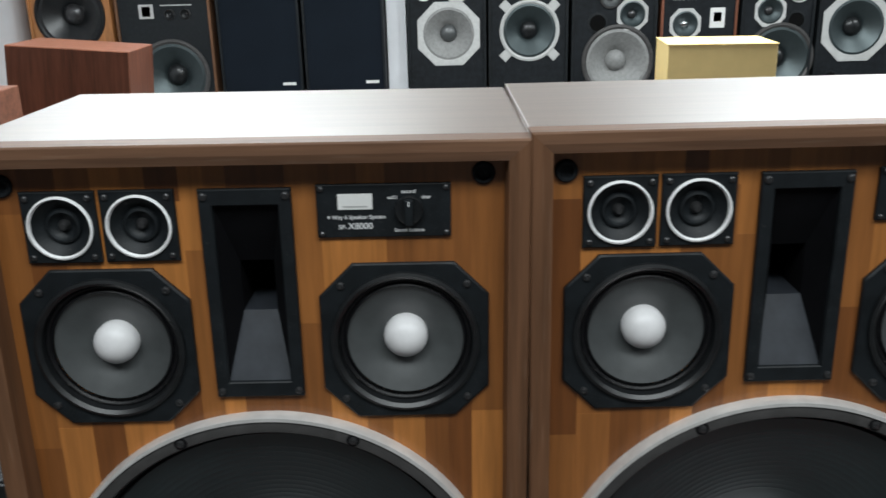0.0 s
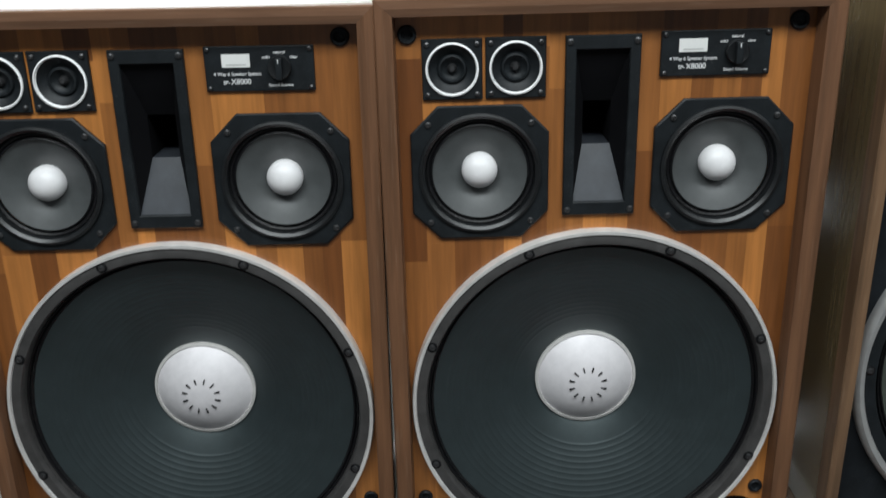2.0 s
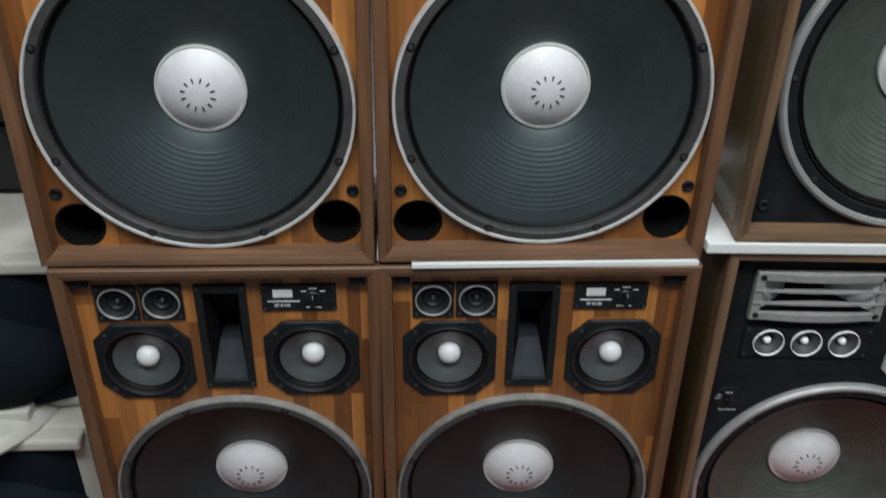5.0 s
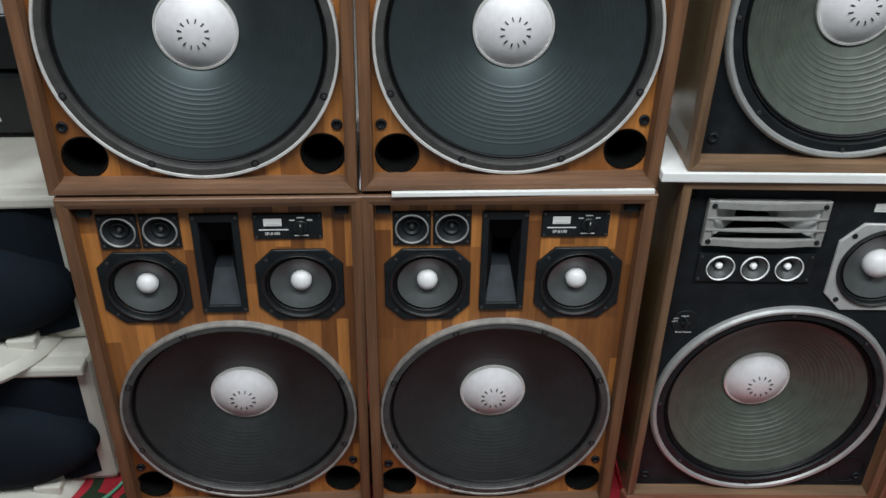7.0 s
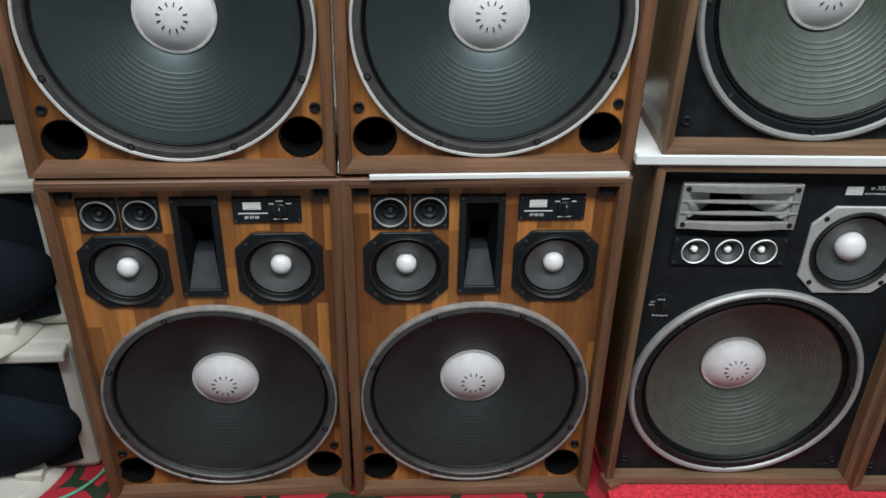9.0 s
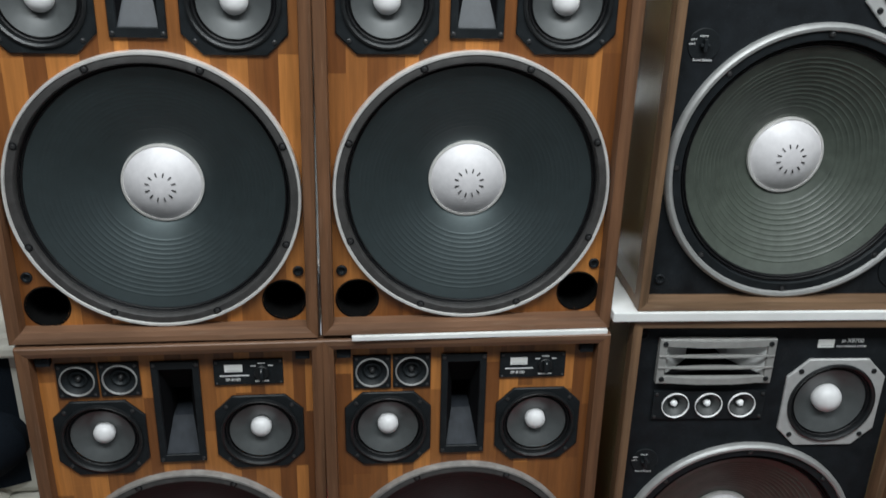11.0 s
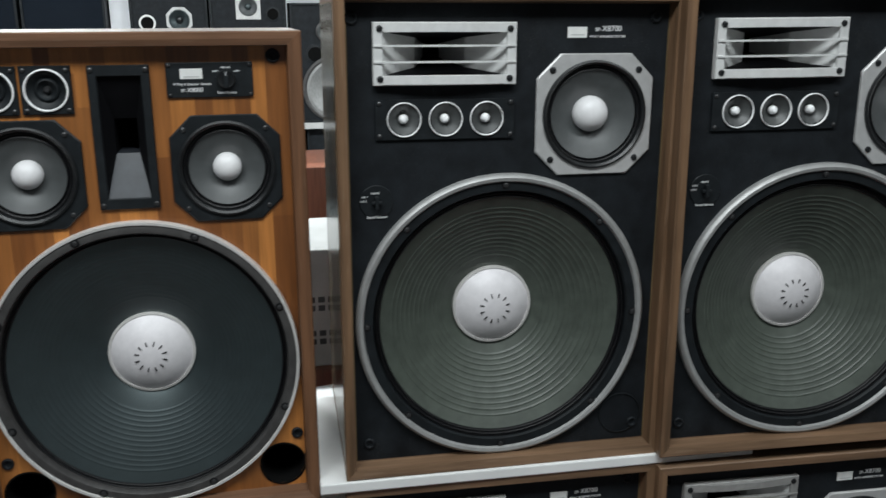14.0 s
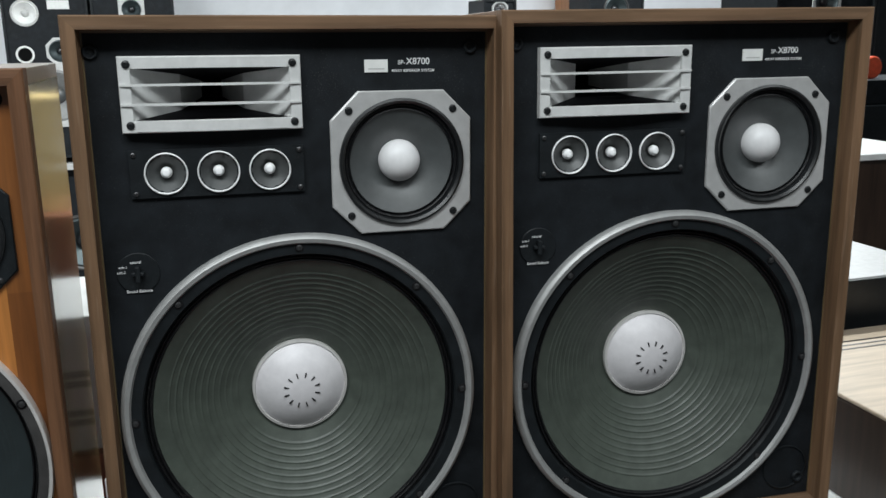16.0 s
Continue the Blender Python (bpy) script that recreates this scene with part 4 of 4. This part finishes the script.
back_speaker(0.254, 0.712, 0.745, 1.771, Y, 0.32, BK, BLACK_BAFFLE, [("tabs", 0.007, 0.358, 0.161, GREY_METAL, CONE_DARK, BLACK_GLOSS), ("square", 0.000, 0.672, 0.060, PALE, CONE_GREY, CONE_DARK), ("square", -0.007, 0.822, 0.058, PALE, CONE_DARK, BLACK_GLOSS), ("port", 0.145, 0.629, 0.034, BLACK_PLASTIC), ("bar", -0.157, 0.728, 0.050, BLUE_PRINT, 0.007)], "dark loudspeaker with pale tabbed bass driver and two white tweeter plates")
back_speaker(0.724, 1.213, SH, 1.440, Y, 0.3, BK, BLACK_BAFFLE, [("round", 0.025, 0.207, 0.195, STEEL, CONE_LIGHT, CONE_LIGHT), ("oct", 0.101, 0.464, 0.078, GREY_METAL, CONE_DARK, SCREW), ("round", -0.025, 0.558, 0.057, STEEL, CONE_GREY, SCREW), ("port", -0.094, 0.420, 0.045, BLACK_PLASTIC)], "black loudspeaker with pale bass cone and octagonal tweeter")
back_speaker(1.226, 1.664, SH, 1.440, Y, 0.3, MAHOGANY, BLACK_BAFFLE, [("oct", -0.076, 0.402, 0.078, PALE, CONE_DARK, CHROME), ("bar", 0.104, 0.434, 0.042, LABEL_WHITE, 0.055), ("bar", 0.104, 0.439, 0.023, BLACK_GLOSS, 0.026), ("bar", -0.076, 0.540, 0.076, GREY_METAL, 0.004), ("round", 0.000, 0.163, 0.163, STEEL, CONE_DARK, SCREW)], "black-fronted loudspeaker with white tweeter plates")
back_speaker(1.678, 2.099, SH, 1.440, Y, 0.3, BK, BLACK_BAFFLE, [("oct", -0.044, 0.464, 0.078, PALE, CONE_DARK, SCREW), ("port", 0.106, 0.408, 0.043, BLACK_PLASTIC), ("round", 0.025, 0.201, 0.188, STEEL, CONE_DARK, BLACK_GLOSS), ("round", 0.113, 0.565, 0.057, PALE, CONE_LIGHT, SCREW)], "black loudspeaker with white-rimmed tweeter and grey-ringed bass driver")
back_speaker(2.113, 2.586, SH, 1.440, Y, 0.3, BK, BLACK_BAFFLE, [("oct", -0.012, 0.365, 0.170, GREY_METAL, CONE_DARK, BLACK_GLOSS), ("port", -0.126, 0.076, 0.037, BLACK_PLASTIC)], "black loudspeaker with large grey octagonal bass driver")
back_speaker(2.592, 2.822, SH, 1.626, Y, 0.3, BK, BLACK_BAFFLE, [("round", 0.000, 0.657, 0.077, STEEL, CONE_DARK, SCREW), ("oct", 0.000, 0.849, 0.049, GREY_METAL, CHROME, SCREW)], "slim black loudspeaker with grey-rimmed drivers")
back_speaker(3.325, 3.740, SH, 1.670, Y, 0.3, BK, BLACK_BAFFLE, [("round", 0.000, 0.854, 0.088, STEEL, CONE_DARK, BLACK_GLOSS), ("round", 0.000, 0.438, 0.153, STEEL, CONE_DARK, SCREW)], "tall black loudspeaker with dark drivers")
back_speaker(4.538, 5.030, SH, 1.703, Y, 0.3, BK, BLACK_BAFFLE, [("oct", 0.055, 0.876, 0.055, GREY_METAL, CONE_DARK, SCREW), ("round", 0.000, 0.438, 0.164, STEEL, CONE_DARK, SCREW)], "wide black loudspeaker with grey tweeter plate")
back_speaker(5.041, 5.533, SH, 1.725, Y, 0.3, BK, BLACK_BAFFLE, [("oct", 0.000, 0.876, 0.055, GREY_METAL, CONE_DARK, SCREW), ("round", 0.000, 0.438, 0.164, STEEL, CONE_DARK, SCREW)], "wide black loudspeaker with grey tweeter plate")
tagged(part("shelf", box(-2.85, 5.4, Y - 0.05, Y + 0.5, SH - 0.035, SH, 0.002), GREY_METAL, None), "long pale grey shelf along the back wall", "shelf")
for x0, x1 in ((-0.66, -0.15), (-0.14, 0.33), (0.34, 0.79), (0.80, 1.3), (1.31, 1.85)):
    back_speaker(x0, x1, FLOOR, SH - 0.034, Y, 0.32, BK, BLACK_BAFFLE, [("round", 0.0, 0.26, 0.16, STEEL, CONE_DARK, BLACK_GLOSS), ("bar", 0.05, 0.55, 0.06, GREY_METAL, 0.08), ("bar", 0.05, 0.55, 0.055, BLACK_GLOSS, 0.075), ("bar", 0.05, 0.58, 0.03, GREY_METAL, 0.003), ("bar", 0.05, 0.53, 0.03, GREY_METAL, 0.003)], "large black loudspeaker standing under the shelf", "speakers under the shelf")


def crate(name, x0, x1, y0, y1, z0, z1, mat, label, category, turn=0.0, tilt=0.0):
    cx, cy = (x0 + x1) / 2, (y0 + y1) / 2
    ob = part(name, box(x0 - cx, x1 - cx, y0 - cy, y1 - cy, 0, z1 - z0, 0.004), mat, None)
    ob.matrix_basis = pose(cx, cy, z0, 0, tilt, turn)
    return tagged(ob, label, category)


# stands for the boxes in the middle of the room, out of sight behind the stacks
crate("counter", -1.75, -0.75, 2.10, 2.60, FLOOR, 0.72, MAHOGANY, "plain dark wooden shop counter", "counter")
crate("wooden_case", -1.470, -1.076, 2.20, 2.50, 0.735, 1.247, MAHOGANY, "red-brown veneered wooden case lying askew on a counter", "case", 3, 5.0)
crate("wooden_case", -1.71, -1.25, 1.50, 1.90, 0.70, 1.168, MAHOGANY_X, "red-brown wooden case on a cabinet", "case")
crate("cabinet", -1.74, -1.22, 1.47, 1.95, FLOOR, 0.70, MAHOGANY, "low dark wooden cabinet", "cabinet")
crate("counter", 0.60, 1.30, 2.20, 2.65, FLOOR, 0.80, MAHOGANY, "plain dark wooden shop counter", "counter")
yellow = thing("yellow_box", pose(0.937, 2.415, 0.80, 0, 0, -6), "plain yellow cardboard box standing on a counter", "box")
part("carton", box(-0.178, 0.178, -0.148, 0.148, 0.0, 0.397, 0.004), YELLOW, yellow)
part("lid_flap", box(-0.180, -0.001, -0.150, 0.150, 0.3965, 0.4005, 0.001), YELLOW, yellow)
part("lid_flap", box(0.001, 0.180, -0.150, 0.150, 0.3965, 0.4005, 0.001), YELLOW, yellow)

# ---- stack beside the walnut speakers ----
def cream_speaker(m, label):
    """A moulded cream speaker with a dark cloth front that swells over its bass driver."""
    s = thing("cream_speaker", m, label, "loudspeaker", "stacked cream loudspeakers")
    w, h, d = 0.46, 0.317, 0.34
    part("body", box(-w / 2, w / 2, 0.02, d, 0.0, h, 0.016), CREAM, s)
    part("top_lip", box(-w / 2 + 0.004, w / 2 - 0.006, -0.006, 0.03, h - 0.026, h - 0.003, 0.006), CREAM, s)
    part("chin", lathe([(0.0, 0.010), (0.140, 0.010), (0.172, 0.004), (0.181, -0.006), (0.184, -0.014), (0.180, -0.022), (0.168, -0.028), (0.0, -0.028)], -0.02, 0.0, seg=64), CREAM, s, "rounded cream sill", True).matrix_basis = pose(0, 0.055, 0.016, 90, 0, 0)
    # cloth front with its edge turned back at the side
    bm = bmesh.new()
    rows = []
    for x, y in ((-w / 2 + 0.012, 0.016), (-w / 2 + 0.014, 0.004), (0.150, 0.002), (0.160, 0.003), (0.205, 0.022), (0.206, 0.030)):
        rows.append((bm.verts.new((x, y, 0.030)), bm.verts.new((x, y, h - 0.028)), bm.verts.new((x, 0.034, h - 0.028)), bm.verts.new((x, 0.034, 0.030))))
    for p, q in zip(rows, rows[1:]):
        for i in range(4):
            bm.faces.new((p[i], p[(i + 1) % 4], q[(i + 1) % 4], q[i]))
    bm.faces.new(rows[0])
    bm.faces.new(rows[-1][::-1])
    part("grille", bm, CLOTH, s, "dark cloth grille")
    bulge = lathe([(0, -0.052), (0.06, -0.050), (0.11, -0.042), (0.145, -0.028), (0.165, -0.004), (0.167, 0.02)], 0.0, 0.0, seg=56)
    for v in bulge.verts:
        v.co = Vector((v.co.x * 1.22 + 0.010, v.co.y, 0.125 + v.co.z * 0.60))
    part("bass_grille", bulge, CLOTH, s, "swelling dark cloth", True)
    part("foot_tab", box(0.085, 0.135, -0.030, 0.004, 0.018, 0.040, 0.004), CREAM, s)
    return s


cream = cream_speaker(pose(-0.672, 0.045, FLOOR), "cream plastic loudspeaker with bulging dark cloth front on the carpet")
copy_thing(cream, pose(-0.664, 0.090, FLOOR + 0.318, 0, 0, 1))


def deck(name, x0, x1, y0, y1, z0, z1, body, label, category, marks=()):
    """A box-shaped appliance with feet, a front panel and small marks on it."""
    cx = (x0 + x1) / 2
    s = thing(name, pose(cx, y0, z0), label, category)
    hw, d, h = (x1 - x0) / 2, y1 - y0, z1 - z0
    part("case", box(-hw, hw, 0.006, d, 0.008, h, 0.003), body, s)
    part("front_panel", box(-hw, hw, -0.002, 0.006, 0.010, h - 0.002, 0.0015), BLACK_GLOSS, s)
    for x in (-hw + 0.03, hw - 0.03):
        for y in (0.04, d - 0.04):
            ob = part("foot", lathe([(0.0, -0.009), (0.012, -0.009), (0.012, 0.0), (0.0, 0.0)], seg=16), BLACK_PLASTIC, s)
            ob.matrix_basis = pose(x, y, 0, -90, 0, 0)
    for x, z, a, b in marks:
        part("print_bar", box(x - a, x + a, -0.0032, -0.0015, z - b, z + b), WHITE_PRINT, s)
    return s


amp_box = deck("black_amplifier", -0.90, -0.43, 0.30, 0.60, 0.618, 0.735, BLACK_PLASTIC, "black amplifier with white printed marks on a cream speaker", "amplifier", ((0.045, 0.036, 0.030, 0.0035), (0.040, 0.030, 0.022, 0.002)))
part("print_patch", box(0.020, 0.074, -0.0034, -0.0018, 0.066, 0.083), GREY_METAL, amp_box)
words("CE", 0.015, 0.047, -0.0024, 0.047, WHITE_PRINT, amp_box)
for x in (0.026, 0.042, 0.058):
    part("print_bar", box(x, x + 0.010, -0.0040, -0.0030, 0.069, 0.080), WHITE_PRINT, amp_box)
deck("black_tuner", -0.90, -0.43, 0.30 + 0.01, 0.60, 0.735, 0.84, BLACK_PLASTIC, "black tuner stacked on a black amplifier", "tuner", ((0.05, 0.06, 0.02, 0.002), (0.06, 0.04, 0.01, 0.006)))


def hose(name, pts, r, mat, label, category):
    cu = bpy.data.curves.new(name, "CURVE")
    cu.dimensions, cu.bevel_depth, cu.bevel_resolution = "3D", r, 3
    sp = cu.splines.new("NURBS")
    sp.points.add(len(pts) - 1)
    for p, q in zip(sp.points, pts):
        p.co = (*q, 1)
    sp.use_endpoint_u = True
    tmp = new(name + "_curve", cu)
    me = bpy.data.meshes.new_from_object(tmp.evaluated_get(bpy.context.evaluated_depsgraph_get()))
    bpy.data.objects.remove(tmp)
    me.materials.clear()
    me.materials.append(mat)
    for p in me.polygons:
        p.use_smooth = True
    return tagged(new(name, me), label, category)


hose("cable", [(-0.75, -0.02, FLOOR + 0.004), (-0.62, -0.055, FLOOR + 0.004), (-0.52, -0.035, FLOOR + 0.004), (-0.44, 0.02, FLOOR + 0.004), (-0.42, 0.10, FLOOR + 0.004)], 0.0035, CABLE, "thin green cable lying on the patterned carpet", "cable")
crate("wood_wedge", 0.545, 0.572, -0.060, -0.022, FLOOR, FLOOR + 0.036, MAHOGANY_X, "small reddish wooden block on the carpet", "block", 20)

# ---- seen through the gap between the stacks ----
crate("stool", 0.375, 0.875, 0.68, 1.05, FLOOR, 0.589, MAHOGANY, "plain dark wooden stand behind the stacks", "stand")
vent = thing("grey_case", pose(0.625, 0.70, 0.589), "pale grey metal case with square vents, on a stand", "case")
part("case", box(-0.25, 0.25, 0, 0.32, 0, 0.278, 0.004), GREY_METAL, vent)
for row in (0.055, 0.075, 0.135, 0.155):
    for i in range(12):
        part("vent", box(-0.12 + i * 0.022, -0.105 + i * 0.022, -0.0015, 0.002, row, row + 0.013), SCREW, vent)
crate("white_carton", 0.50, 0.60, 0.40, 0.52, 0.30, 0.62, PAPER, "small white paper carton standing behind the stacks", "carton", 12)
crate("stool", 0.46, 0.64, 0.36, 0.58, FLOOR, 0.30, MAHOGANY, "small dark wooden stool behind the stacks", "stool")

# ---- stack of equipment at the far end ----
crate("stand", 1.60, 2.5, -0.02, 0.90, FLOOR, 0.593, BLACK_PLASTIC, "low black stand under stacked equipment", "stand")
tagged(part("board", box(1.58, 2.5, -0.055, 0.90, 0.593, 0.611, 0.003), WHITE_BOARD, None), "white board on a black stand", "board")
amp = thing("receiver", pose(1.690, -0.050, 0.611), "receiver in a dark wooden case with slotted beige top", "receiver")
part("case", box(0.0, 0.50, 0.004, 0.40, 0.0, 0.172, 0.003), DARKWOOD, amp)
part("front_frame", box(0.0, 0.50, -0.003, 0.004, 0.0, 0.172, 0.001), MAHOGANY_X, amp)
part("front_panel", box(0.025, 0.475, -0.008, -0.003, 0.018, 0.155, 0.002), SILVER, amp)
part("top_cover", box(0.0, 0.50, 0.0, 0.40, 0.172, 0.180, 0.003), BEIGE, amp)
for i in range(3):
    part("slot", box(0.10, 0.30, 0.335 - i * 0.018, 0.339 - i * 0.018, 0.1795, 0.1808), SCREW, amp)
    part("slot", box(0.16, 0.36, 0.135 - i * 0.018, 0.139 - i * 0.018, 0.1795, 0.1808), SCREW, amp)
deck("silver_topped_player", 1.707, 2.25, 0.40, 0.74, 0.611, 0.878, SILVER, "black-fronted player with silver top on a white board", "player", ((-0.2, 0.2, 0.03, 0.002), (-0.2, 0.22, 0.03, 0.002), (-0.21, 0.18, 0.02, 0.002)))
crate("dark_cabinet", 1.906, 2.75, 0.95, 1.45, FLOOR, 1.036, DARKWOOD, "tall dark brown wooden cabinet", "cabinet")
tagged(part("cover_board", box(1.886, 2.77, 0.93, 1.47, 1.036, 1.054, 0.003), WHITE_BOARD, None), "white board lying on a dark brown cabinet", "board")
crate("black_case", 2.675, 3.9, 1.75, 2.25, FLOOR, 1.11, BLACK_PLASTIC, "tall black equipment case", "case")
crate("black_case", 2.92, 3.9, 1.80, 2.20, 1.11, 1.205, BLACK_BAFFLE, "flat black case on a taller one", "case")
tagged(part("orange_lid", lathe([(0, -0.012), (0.040, -0.012), (0.045, -0.006), (0.045, 0.01), (0, 0.01)], 3.365, 1.250, 40), ORANGE_LIT, None, smooth=True), "round orange plastic lid on a black case", "lid").location = (0, 1.9, 0)
slab("door_post", 3.35, 3.53, Y + 0.28, Y + 0.58, FLOOR, 2.8, TEAK, "orange-brown wooden post on the back wall", "post")
tagged(part("foam_sliver", box(0.0563, 0.0577, -0.022, 0.02, UP_Z + 0.001, UP_Z + 0.016), WHITE_BOARD, None), "thin white foam sliver between two walnut loudspeakers", "sliver")
back_speaker(3.30, 3.86, FLOOR, 1.72, 2.45, 0.35, BK, BLACK_BAFFLE, [("round", 0.0, 0.6, 0.2, STEEL, CONE_DARK, BLACK_GLOSS), ("round", 0.0, 1.2, 0.12, STEEL, CONE_DARK, SCREW), ("oct", 0.0, 1.55, 0.07, GREY_METAL, CONE_DARK, SCREW)], "tall black floor loudspeaker with three drivers", "tall floor loudspeakers")
back_speaker(3.90, 4.46, FLOOR, 1.70, 2.50, 0.35, BK, BLACK_BAFFLE, [("round", 0.0, 0.6, 0.2, STEEL, CONE_DARK, BLACK_GLOSS), ("round", 0.0, 1.2, 0.12, STEEL, CONE_DARK, SCREW), ("oct", 0.0, 1.55, 0.07, GREY_METAL, CONE_DARK, SCREW)], "tall black floor loudspeaker with three drivers", "tall floor loudspeakers")
